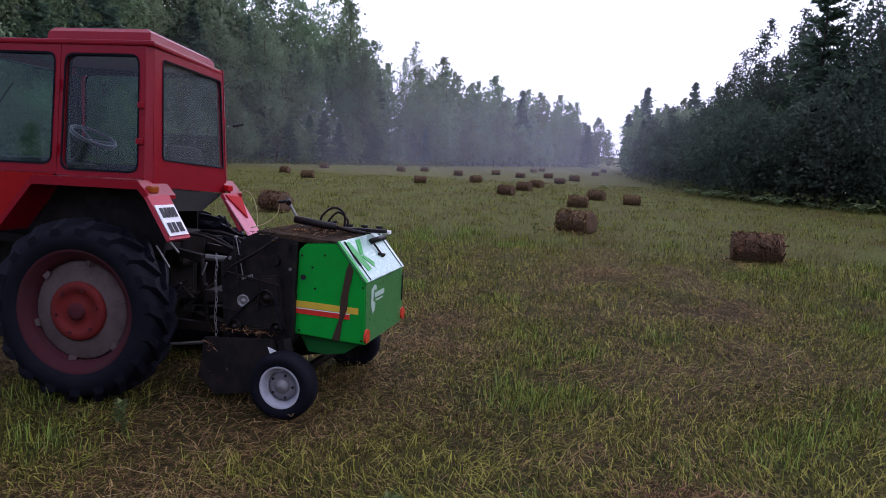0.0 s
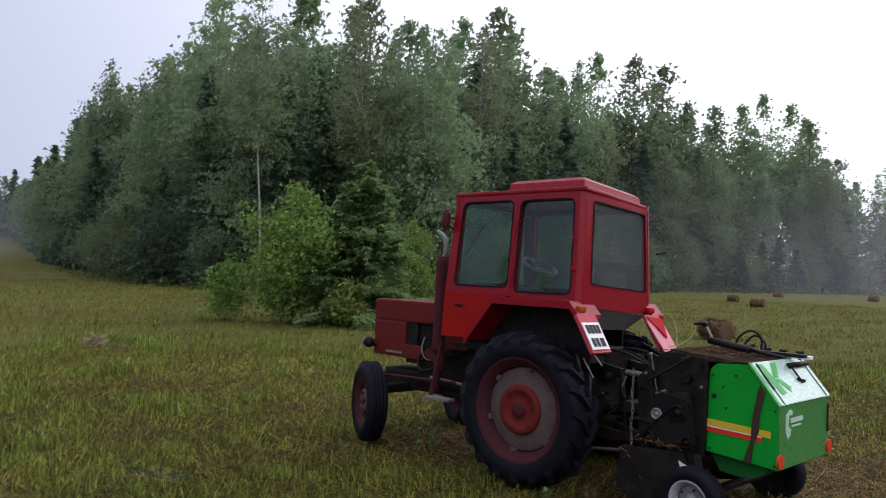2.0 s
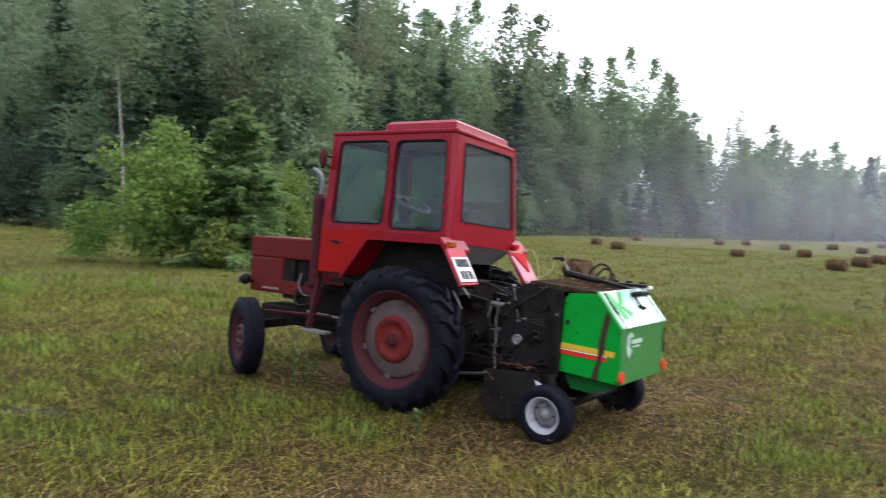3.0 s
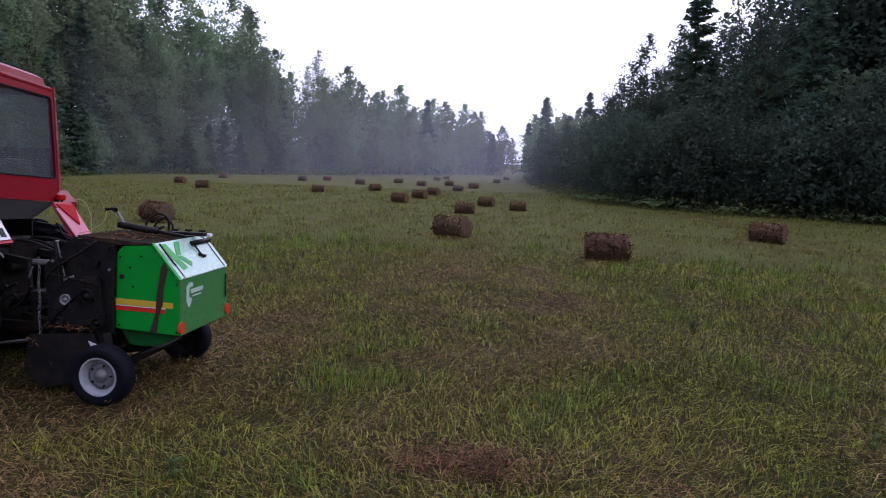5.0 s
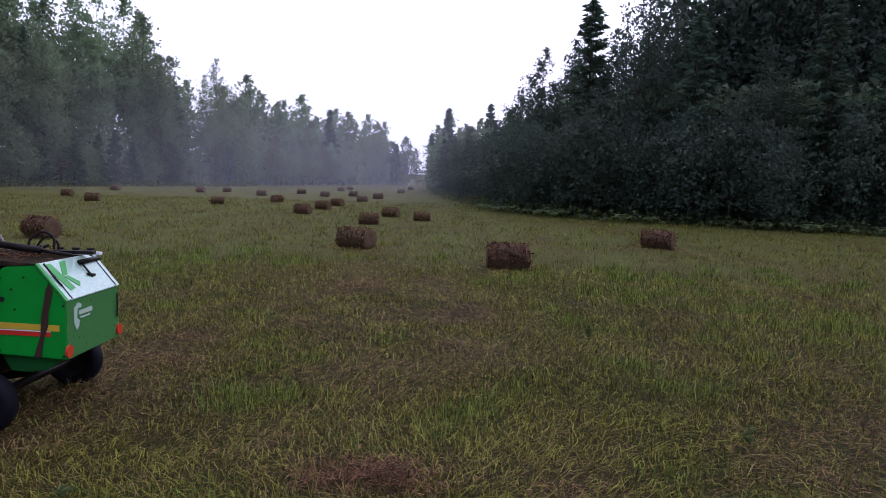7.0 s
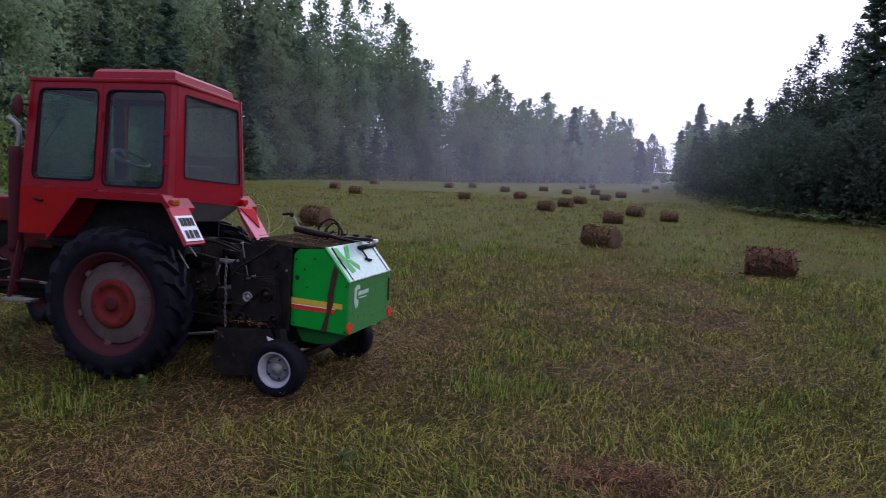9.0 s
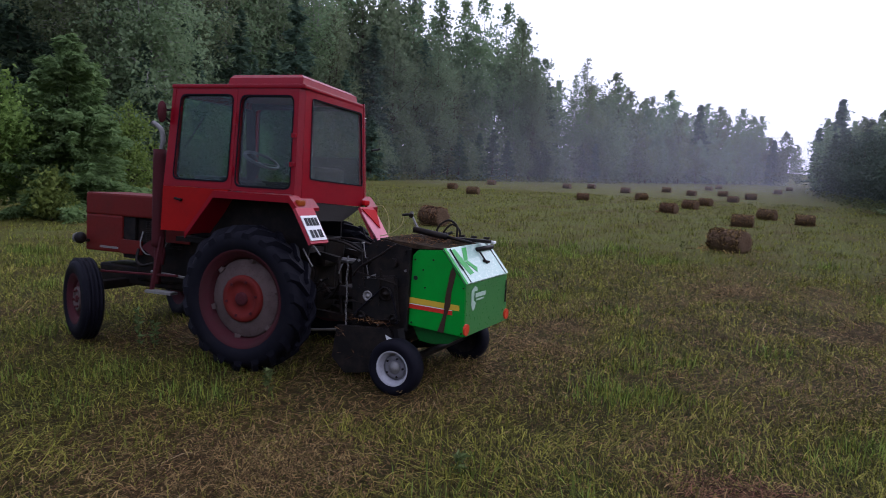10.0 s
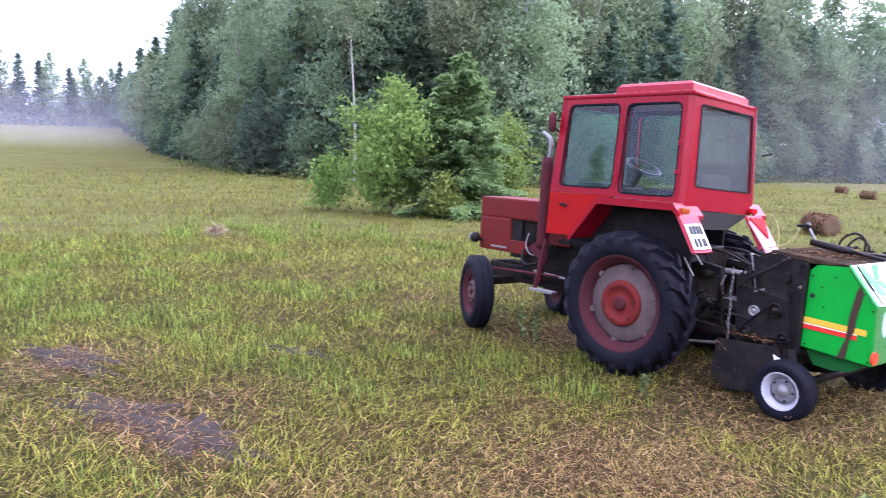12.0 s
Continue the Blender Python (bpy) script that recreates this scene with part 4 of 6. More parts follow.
# ---- hay bales ----
def hay_bale(m, seed, label):
    """A small round bale on its side, with uneven rolled hay and loose stalks."""
    rng = np.random.default_rng(seed)
    t = thing("hay_bale", m, label, "hay bale", "hay bales on the field")
    bm = bmesh.new()
    seg, half = 28, 0.41
    prof = [(-half + 0.015, 0.001), (-half + 0.0, 0.09), (-half - 0.006, 0.17), (-half + 0.005, 0.23), (-half + 0.04, 0.246), (-0.27, 0.252), (-0.14, 0.257), (0.0, 0.254), (0.14, 0.259), (0.27, 0.252), (half - 0.04, 0.246), (half - 0.005, 0.23), (half + 0.006, 0.17), (half, 0.09), (half - 0.015, 0.001)]
    rings = []
    for y, rr in prof:
        ring = []
        for k in range(seg):
            a = 2 * math.pi * k / seg
            q = rr * (1 + 0.05 * noise.noise((math.cos(a) * 2 + seed, math.sin(a) * 2, y * 4)) + 0.03 * rng.normal() * (rr > 0.2))
            z = q * math.sin(a)
            ring.append(bm.verts.new((y, q * math.cos(a), max(z, -0.232) + 0.232)))
        rings.append(ring)
    for a, b in zip(rings, rings[1:]):
        for k in range(seg):
            bm.faces.new((a[k], a[(k + 1) % seg], b[(k + 1) % seg], b[k]))
    part("roll", bm, HAY, t, "", True)
    n = 620
    a = rng.uniform(-0.5, np.pi + 0.5, n)
    x = rng.uniform(-half, half, n)
    p = np.stack([x, 0.258 * np.cos(a), 0.232 + 0.258 * np.sin(a)], 1)
    p[:, 2] = np.maximum(p[:, 2], 0.02)
    way = np.stack([rng.normal(0, 0.7, n), -np.sin(a), np.cos(a)], 1) + rng.normal(0, 0.25, (n, 3))
    v, f = leaf_cloud(p, 0.02, rng, 0, way / np.linalg.norm(way, axis=1, keepdims=True), 7.0)
    tagged(soup("hay_fringe", v, f, STRAW, t), kind="stuff")
    n = 160
    p = np.stack([rng.normal(0, 0.33, n), rng.normal(0, 0.3, n), rng.uniform(0.01, 0.06, n)], 1)
    way = rng.normal(size=(n, 3)) * (1, 1, 0.15)
    v, f = leaf_cloud(p, 0.018, rng, 0, way / np.linalg.norm(way, axis=1, keepdims=True), 9.0)
    tagged(soup("fallen_hay", v, f, STRAW, t), kind="stuff")
    return t


def build_bales():
    near = [
        (-2.45, 16.4, -25, "brown round hay bale lying on the mown grass"),
        (1.08, 13.7, 4, "shaggy brown hay bale with loose straw round it"),
        (-9.95, 16.1, -20, "brown round hay bale behind the green baler"),
        (5.1, 19.4, -28, "brown hay bale near the dark wood's edge"),
    ]
    protos = [hay_bale(pose(x, y, 0, 0, 0, a), 60 + i, lab) for i, (x, y, a, lab) in enumerate(near)]
    rest = [(-23.6, 39.3, 0), (-27.7, 52.0, -10), (-22.0, 54.0, 0), (-13.6, 36.1, 20), (-21.3, 57.5, -10), (-16.4, 51.4, 8), (-12.0, 41.0, 60), (-15.5, 58.8, 0), (-7.4, 29.8, -12), (-12.4, 54.1, -20), (-7.6, 34.1, -10), (-15.6, 74.0, 0), (-7.9, 38.5, -35), (-16.3, 82.0, 8), (-10.8, 56.9, 8), (-8.0, 46.0, -10), (-8.15, 52.8, 20), (-3.67, 24.8, 8), (-3.7, 29.9, -10), (-2.17, 28.0, 2), (-9.3, 73.5, 8), (-10.9, 94.0, 20), (-19.4, 34.6, 12)]
    rng = np.random.default_rng(3)
    for i, (x, y, a) in enumerate(rest):
        tagged(copy_thing(protos[i % 4], pose(x, y, float(ground_height(x, y)), 0, 0, a + rng.uniform(-12, 12)) @ Matrix.Scale(rng.uniform(0.74, 0.86), 4)), "small brown round hay bale far out on the field")


build_bales()


# ---- evening mist in the far end of the clearing, its haze put in as pale sheets ----
def build_haze_sheets():
    m = bpy.data.materials.new("haze_sheet")
    m.use_nodes = True
    nt = m.node_tree
    nt.nodes.clear()
    out = nt.nodes.new("ShaderNodeOutputMaterial")
    clear = nt.nodes.new("ShaderNodeBsdfTransparent")
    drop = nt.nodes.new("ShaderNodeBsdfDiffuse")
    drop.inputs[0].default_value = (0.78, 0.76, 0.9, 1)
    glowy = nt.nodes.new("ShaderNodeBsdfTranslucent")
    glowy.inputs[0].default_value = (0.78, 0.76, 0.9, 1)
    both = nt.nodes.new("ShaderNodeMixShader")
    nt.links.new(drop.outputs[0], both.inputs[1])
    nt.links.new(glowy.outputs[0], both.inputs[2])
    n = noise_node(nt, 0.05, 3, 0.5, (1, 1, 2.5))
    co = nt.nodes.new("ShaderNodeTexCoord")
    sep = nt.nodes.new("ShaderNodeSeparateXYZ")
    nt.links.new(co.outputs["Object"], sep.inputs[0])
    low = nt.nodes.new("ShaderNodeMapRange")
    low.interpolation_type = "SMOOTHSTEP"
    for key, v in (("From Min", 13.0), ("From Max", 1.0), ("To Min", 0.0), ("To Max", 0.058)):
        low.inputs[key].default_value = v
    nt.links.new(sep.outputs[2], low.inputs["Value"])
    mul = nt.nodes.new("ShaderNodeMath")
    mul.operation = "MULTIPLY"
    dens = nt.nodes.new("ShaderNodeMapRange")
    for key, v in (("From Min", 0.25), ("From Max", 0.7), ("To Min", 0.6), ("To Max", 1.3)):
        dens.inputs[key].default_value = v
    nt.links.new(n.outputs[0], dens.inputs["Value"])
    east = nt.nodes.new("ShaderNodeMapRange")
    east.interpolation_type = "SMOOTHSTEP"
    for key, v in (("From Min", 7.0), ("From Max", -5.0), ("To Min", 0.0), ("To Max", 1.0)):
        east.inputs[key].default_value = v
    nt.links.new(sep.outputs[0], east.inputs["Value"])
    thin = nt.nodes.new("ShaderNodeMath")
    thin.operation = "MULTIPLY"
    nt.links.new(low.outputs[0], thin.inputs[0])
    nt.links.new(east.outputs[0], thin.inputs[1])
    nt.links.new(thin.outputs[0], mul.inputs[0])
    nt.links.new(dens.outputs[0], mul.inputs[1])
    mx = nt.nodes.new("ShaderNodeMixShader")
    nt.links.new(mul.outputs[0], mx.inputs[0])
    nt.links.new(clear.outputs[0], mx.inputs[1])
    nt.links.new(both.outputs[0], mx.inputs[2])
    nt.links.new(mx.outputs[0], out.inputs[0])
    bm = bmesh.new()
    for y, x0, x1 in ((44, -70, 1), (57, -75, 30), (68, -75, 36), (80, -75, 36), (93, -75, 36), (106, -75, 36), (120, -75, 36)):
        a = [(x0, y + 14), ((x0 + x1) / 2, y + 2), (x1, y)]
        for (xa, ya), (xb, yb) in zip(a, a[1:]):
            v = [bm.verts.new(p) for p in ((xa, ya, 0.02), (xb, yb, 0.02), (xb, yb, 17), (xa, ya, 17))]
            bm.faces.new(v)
    # more haze sheets, standing across the west end of the field
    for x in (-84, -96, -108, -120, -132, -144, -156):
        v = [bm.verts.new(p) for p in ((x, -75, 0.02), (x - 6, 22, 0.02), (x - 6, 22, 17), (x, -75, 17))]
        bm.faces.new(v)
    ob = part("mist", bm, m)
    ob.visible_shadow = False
    tagged(ob, "evening mist over the far field, haze drawn as pale see-through sheets", "mist", kind="stuff")


build_haze_sheets()


# ---- tractor ----
def ring_frame(bm, outer, inner, thick, radius=0.05, steps=4):
    """A frame with thickness between an outer four-sided outline and an inner one with rounded corners. Returns the inner outline."""
    o = [Vector(p) for p in outer]
    q = [Vector(p) for p in inner]
    loop, owner = [], []
    for i in range(4):
        p, a, b = q[i], q[i - 1], q[(i + 1) % 4]
        da, db = (a - p).normalized(), (b - p).normalized()
        for k in range(steps + 1):
            u = k / steps
            loop.append(p + da * radius * (1 - u) ** 2 + db * radius * u ** 2)
            owner.append(i)
    t = Vector(thick)
    layers = []
    for off in (Vector(), t):
        layers.append(([bm.verts.new(v + off) for v in o], [bm.verts.new(v + off) for v in loop]))
    n = len(loop)
    for ov, lv in layers:
        for j in range(n):
            k = (j + 1) % n
            if owner[j] == owner[k]:
                bm.faces.new((lv[j], lv[k], ov[owner[j]]))
            else:
                bm.faces.new((lv[j], lv[k], ov[owner[k]], ov[owner[j]]))
    (o0, l0), (o1, l1) = layers
    for j in range(n):
        bm.faces.new((l0[j], l0[(j + 1) % n], l1[(j + 1) % n], l1[j]))
    for i in range(4):
        bm.faces.new((o0[i], o0[(i + 1) % 4], o1[(i + 1) % 4], o1[i]))
    return loop


def seal_ring(bm, loop, out, width=0.007, lift=0.005):
    """A rubber seal round a pane."""
    c = sum(loop, Vector()) / len(loop)
    o = Vector(out)
    n = len(loop)
    rows = []
    for f, h in ((width, 0.001), (width, lift), (-width, lift), (-width, -0.004)):
        rows.append([bm.verts.new(p + (p - c).normalized() * f + o * h) for p in loop])
    for a, b in zip(rows, rows[1:]):
        for k in range(n):
            bm.faces.new((a[k], a[(k + 1) % n], b[(k + 1) % n], b[k]))


def window_part(frame_part, loop, push, out, glass, name="pane"):
    bm = bmesh.new()
    slab(bm, [p + Vector(push) for p in loop], Vector(out) * -0.005)
    pane = part(name, bm, glass, frame_part)
    pane.visible_shadow = False
    bm = bmesh.new()
    seal_ring(bm, loop, out)
    part("seal", bm, RUBBER, frame_part)


def wheel(tractor, name, centre, out, radius, width, rim_r, lugs, deep, rim_mat, hub_mat):
    """A wheel: rim as the part, with its tyre, tread lugs, hub plate and bolts."""
    cx, cy, cz = centre
    w = width / 2
    s = out
    bm = bmesh.new()
    lathe(bm, [(s * w * 0.86, rim_r + 0.02), (s * w * 0.9, rim_r), (s * w * 0.72, rim_r - 0.015), (s * w * 0.55, rim_r - 0.045), (s * w * 0.5, rim_r - 0.05), (s * w * 0.2, rim_r - 0.06), (s * w * 0.05, rim_r * 0.8)], centre, 48)
    lathe(bm, [(-s * w * 0.86, rim_r + 0.02), (-s * w * 0.6, rim_r - 0.02), (s * w * 0.1, rim_r - 0.06)], centre, 48)
    rim = part(name, bm, RIMRED, tractor, "", True)
    bm = bmesh.new()
    lathe(bm, [(s * w * 0.02, rim_r * 0.83), (s * w * 0.22, rim_r * 0.82), (s * w * 0.28, rim_r * 0.79), (s * w * 0.34, rim_r * 0.66), (s * w * 0.42, rim_r * 0.57), (s * w * 0.42, 0.001)], centre, 48)
    part("wheel_disc", bm, rim_mat, rim, "dusty pale grey wheel disc" if lugs else "dusty dark red wheel disc", True)
    bm = bmesh.new()
    r = radius - deep
    tyre = [(s * w * 0.8, rim_r - 0.004), (s * w * 0.98, rim_r + 0.03), (s * w * 1.06, rim_r + (r - rim_r) * 0.45), (s * w * 0.98, r - 0.035), (s * w * 0.8, r - 0.008), (0, r + 0.008), (-s * w * 0.8, r - 0.008), (-s * w * 0.98, r - 0.035), (-s * w * 1.06, rim_r + (r - rim_r) * 0.45), (-s * w * 0.98, rim_r + 0.03), (-s * w * 0.8, rim_r - 0.004)]
    lathe(bm, tyre, centre, 56)
    part("tyre", bm, RUBBER, rim, "black rubber tyre with dried mud", True)
    if lugs:
        for side in (1, -1):
            bm = bmesh.new()
            rows = []
            for u in (0.0, 0.35, 0.7, 1.0):
                a = 0.30 * u
                top = radius - 0.006 * u - (0.05 * (u - 0.7) / 0.3 if u > 0.7 else 0)
                half = 0.020 + 0.008 * u
                quad = []
                for rr, hw in ((r - 0.055 if u > 0.7 else r - 0.02, half * 1.35), (top, half)):
                    for sg in (-1, 1):
                        aa = a + sg * hw / rr
                        quad.append(bm.verts.new((rr * math.cos(aa), side * w * (0.04 + u), rr * math.sin(aa))))
                rows.append(quad)
            for p, q in zip(rows, rows[1:]):
                bm.faces.new((p[2], p[3], q[3], q[2]))
                bm.faces.new((p[0], p[2], q[2], q[0]))
                bm.faces.new((p[3], p[1], q[1], q[3]))
            for p in (rows[0], rows[-1]):
                bm.faces.new((p[0], p[1], p[3], p[2]))
            first = part("tread_lug", bm, RUBBER, rim)
            for k in range(lugs):
                lug = first if k == 0 else new("tread_lug", first.data)
                lug.parent = rim
                lug.matrix_basis = pose(cx, cy, cz, 0, -360 * (k + (0.5 if side < 0 else 0)) / lugs, 0)
    else:
        bm = bmesh.new()
        for y in (-0.55, -0.2, 0.2, 0.55):
            lathe(bm, [(y * w - 0.012, r - 0.01), (y * w - 0.01, radius), (y * w + 0.01, radius), (y * w + 0.012, r - 0.01)], centre, 56)
        part("tread_ribs", bm, RUBBER, rim, "", True)
    bm = bmesh.new()
    h = rim_r * 0.49
    lathe(bm, [(s * w * 0.3, h), (s * w * 0.58, h), (s * w * 0.66, h * 0.93), (s * w * 0.66, h * 0.72), (s * w * 0.56, h * 0.66), (s * w * 0.56, h * 0.3), (s * w * 0.62, h * 0.26), (s * w * 0.62, 0.001)], centre, 36)
    hub = part("hub_plate", bm, hub_mat, rim, "dull red round hub plate" if lugs else "dusty grey hub plate", True)
    bm = bmesh.new()
    lathe(bm, [(s * w * 0.5, h * 0.3), (s * w * 0.72, h * 0.28), (s * w * 0.74, h * 0.2), (s * w * 0.74, 0.001)], centre, 20)
    part("hub_centre", bm, RUST, hub, "dark rusty hub centre", True)
    for k in range(6 if lugs else 0):
        a = 2 * math.pi * (k + 0.3) / 6
        bm = bmesh.new()
        e = Vector((math.cos(a), 0, math.sin(a)))
        bar(bm, Vector(centre) + e * (rim_r * 0.78) + Vector((0, s * w * 0.22, 0)), Vector(centre) + e * (rim_r * 0.88) + Vector((0, s * w * 0.26, 0)), 0.05, 0.04)
        part("rim_clamp", bm, rim_mat, rim)
    for k in range(6):
        a = 2 * math.pi * (k + 0.2) / 6
        bm = bmesh.new()
        p = Vector((cx + h * 0.76 * math.cos(a), cy + s * w * 0.6, cz + h * 0.76 * math.sin(a)))
        bar(bm, p, p + Vector((0, s * 0.018, 0)), 0.022, seg=6)
        part("wheel_bolt", bm, RUST, rim)
    return rim


def build_tractor():
    T = thing("tractor", pose(-3.667, 4.202, -0.012, -2.0, 0, 9.73), "old red tractor with a glazed cab parked on the mown field", "tractor")

    # wheels
    for s in (-1, 1):
        wheel(T, "rear_wheel", (0, 0.665 * s, 0.565), s, 0.575, 0.26, 0.375, 19, 0.042, RIMDUST, HUBRED)
        fw = wheel(T, "front_wheel", (0, 0, 0), s, 0.36, 0.18, 0.215, 0, 0.02, RIMRED, RIMDUST)
        fw.matrix_basis = pose(-1.785, 0.63 * s, 0.36, 0, 0, -26)

    # cab walls, left and right
    for s, k in ((-1, 1.0), (1, 0.89)):
        side_y = lambda z: k * (0.605 - 0.055 * (z - 1.40) / 0.8)
        P = lambda x, z: (x, s * side_y(z), z)
        th = (0, -s * 0.035, 0)
        out = (0, s, 0)
        bm = bmesh.new()
        loop = ring_frame(bm, [P(-0.935, 1.40), P(-0.247, 1.40), P(-0.247, 2.2), P(-0.895, 2.2)], [P(-0.84, 1.46), P(-0.283, 1.46), P(-0.283, 2.15), P(-0.81, 2.15)], th, 0.06)
        door = part("cab_door", bm, RED, T, "red cab door with a tall window")
        window_part(door, loop, (0, -s * 0.015, 0), out, GREENGLASS)
        bm = bmesh.new()
        slab(bm, [P(-0.935, 1.397), P(-0.25, 1.397), P(-0.335, 1.365), P(-0.60, 1.04), P(-0.93, 1.03)], th)
        part("door_panel", bm, REDLOW, door, "orange-red lower door panel")
        bm = bmesh.new()
        bar(bm, (-0.80, s * 0.62, 1.30), (-0.72, s * 0.625, 1.29), 0.02, seg=8)
        bar(bm, (-0.79, s * 0.60, 1.30), (-0.79, s * 0.625, 1.30), 0.018, seg=8)
        part("door_handle", bm, GREASE, door, "small dark door handle")
        for z in (1.55, 1.95):
            bm = bmesh.new()
            bar(bm, (-0.245, s * (side_y(z) + 0.012), z - 0.035), (-0.245, s * (side_y(z) + 0.012), z + 0.035), 0.024, seg=8)
            part("hinge", bm, RED, door)
        bm = bmesh.new()
        loop = ring_frame(bm, [P(-0.243, 1.39), P(0.352, 1.39), P(0.325, 2.2), P(-0.243, 2.2)], [P(-0.212, 1.43), P(0.308, 1.43), P(0.283, 2.145), P(-0.212, 2.145)], th, 0.06)
        fr = part("side_window", bm, RED, T, "red frame of the rear side window")
        window_part(fr, loop, (0, -s * 0.015, 0), out, GLASS)
        for z in (1.62, 1.84):
            bm = bmesh.new()
            box(bm, 0.295, 0.335, s * side_y(z), s * (side_y(z) + 0.02), z - 0.018, z + 0.018, 0.005)
            part("window_hinge", bm, RED, fr)
        # dark lining inside the frames
        In = lambda x, z: (x, s * (side_y(z) - 0.037), z)
        for corners, hole in (((-0.93, -0.25, 1.40, 2.2), (-0.83, -0.29, 1.47, 2.14)), ((-0.24, 0.34, 1.39, 2.2), (-0.2, 0.295, 1.44, 2.135))):
            bm = bmesh.new()
            (x0, x1, z0, z1), (u0, u1, w0, w1) = corners, hole
            ring_frame(bm, [In(x0, z0), In(x1, z0), In(x1, z1), In(x0, z1)], [In(u0, w0), In(u1, w0), In(u1, w1), In(u0, w1)], (0, -s * 0.012, 0), 0.05)
            part("side_lining", bm, SEATB, T)
        if s > 0:
            bm = bmesh.new()
            slab(bm, [(-0.235, 0.475, 1.40), (0.335, 0.475, 1.40), (0.335, 0.462, 1.72), (-0.235, 0.462, 1.72)], (0, -0.015, 0))
            part("window_board", bm, SEATB, T, "dark board below the far cab window")
        # chamfered rear corner post
        bm = bmesh.new()
        yb, yt = (0.565, 0.52) if s < 0 else (0.50, 0.462)
        slab(bm, [(0.353, s * k * 0.605, 1.36), (0.386, s * k * yb, 1.36), (0.363, s * k * yt, 2.2), (0.327, s * k * 0.55, 2.2)], (-0.03, -s * 0.012, 0))
        part("corner_post", bm, RED, T)
        # fender with its slanting tail
        bm = bmesh.new()
        line = [(-0.61, 1.02), (-0.335, 1.36), (0.37, 1.36), (0.45, 1.27)]
        for (xa, za), (xb, zb) in zip(line, line[1:]):
            fo = 0.70 if s < 0 else 0.58
            slab(bm, [(xa, s * 0.40, za), (xb, s * 0.40, zb), (xb, s * fo, zb), (xa, s * fo, za)], (0, 0, 0.025))
            slab(bm, [(xa, s * fo, za + 0.024), (xb, s * fo, zb + 0.024), (xb, s * fo, zb - 0.03), (xa, s * fo, za - 0.03)], (0, s * 0.008, 0))
        fender = part("fender", bm, RED, T, "red angular rear fender")
        bm = bmesh.new()
        ya, yb = (0.52, 0.765) if s < 0 else (0.22, 0.46)
        slab(bm, [(0.45, s * ya, 1.285), (0.45, s * yb, 1.285), (0.60, s * yb, 1.03), (0.60, s * ya, 1.03)], (0.02, 0, 0.014))
        tail = part("fender_tail", bm, PINK, fender, "sun-faded red sloping fender tail")
        bm = bmesh.new()
        xe = 0.36 if s < 0 else 0.16
        slab(bm, [(-0.56, s * 0.46, 0.98), (-0.32, s * 0.46, 1.35), (xe, s * 0.46, 1.35), (xe + 0.1 * (s < 0), s * 0.46, 1.24), (xe + 0.04 * (s < 0), s * 0.46, 0.90), (-0.3, s * 0.46, 0.86)], (0, -s * 0.02, 0))
        part("wheel_arch", bm, BLACKPL, fender, "dusty dark wheel arch lining")
        bm = bmesh.new()
        yc = -0.63 if s < 0 else 0.40
        box(bm, 0.405, 0.445, yc - 0.045, yc + 0.045, 1.31, 1.355, 0.012)
        part("tail_lamp", bm, AMBER if s < 0 else DEEPRED, fender, "amber tail lamp" if s < 0 else "dark red tail lamp")
    # number plate on the left tail, with bars in place of its characters; red triangle on the right
    nx, nz = 0.255, 0.148
    up = Vector((-0.15, 0, 0.255)).normalized()
    nrm = Vector((0.255, 0, 0.15)).normalized()

    def on_tail(y, f, lift):
        p = Vector((0.47, 0, 1.299)) + (-up) * f + nrm * lift
        return Vector((p.x, y, p.z))

    bm = bmesh.new()
    slab(bm, [on_tail(-0.76, 0.07, 0.004), on_tail(-0.54, 0.07, 0.004), on_tail(-0.54, 0.275, 0.004), on_tail(-0.76, 0.275, 0.004)], nrm * 0.006)
    plate = part("number_plate", bm, WHITE, T, "square white number plate with dark bars")
    for f0, f1, cuts in ((0.09, 0.155, (0.025, 0.07, 0.115, 0.16)), (0.19, 0.255, (0.03, 0.08, 0.135, 0.165))):
        for c in cuts:
            bm = bmesh.new()
            y0, y1 = -0.76 + c, -0.76 + c + (0.036 if c < 0.13 or f0 < 0.1 else 0.024)
            slab(bm, [on_tail(y0, f0, 0.0125), on_tail(y1, f0, 0.0125), on_tail(y1, f1, 0.0125), on_tail(y0, f1, 0.0125)], nrm * 0.002)
            part("plate_bar", bm, INK, plate)
    bm = bmesh.new()
    slab(bm, [on_tail(0.18, 0.03, 0.024), on_tail(0.42, 0.05, 0.024), on_tail(0.35, 0.22, 0.024)], nrm * 0.01)
    part("reflector_triangle", bm, DEEPRED, T, "red triangular reflector")
    bm = bmesh.new()
    slab(bm, [on_tail(0.17, 0.06, 0.012), on_tail(0.43, 0.06, 0.012), on_tail(0.47, 0.47, 0.012), on_tail(0.26, 0.47, 0.012)], nrm * 0.008)
    part("tail_flap", bm, PALEPINK, T, "long sun-faded flap under the right lamp")

    # rear wall, windscreen, roof
    R = lambda y, z: (0.388 - 0.026 * (z - 1.36) / 0.84, y * (1 - 0.075 * (z - 1.36) / 0.84), z)
    bm = bmesh.new()
    loop = ring_frame(bm, [R(-0.562, 1.345), R(0.43, 1.295), R(0.425, 2.16), R(-0.558, 2.2)], [R(-0.455, 1.515), R(0.398, 1.48), R(0.385, 2.112), R(-0.455, 2.138)], (-0.03, 0, 0), 0.03)
    rear = part("rear_wall", bm, RED, T, "red rear wall of the cab")
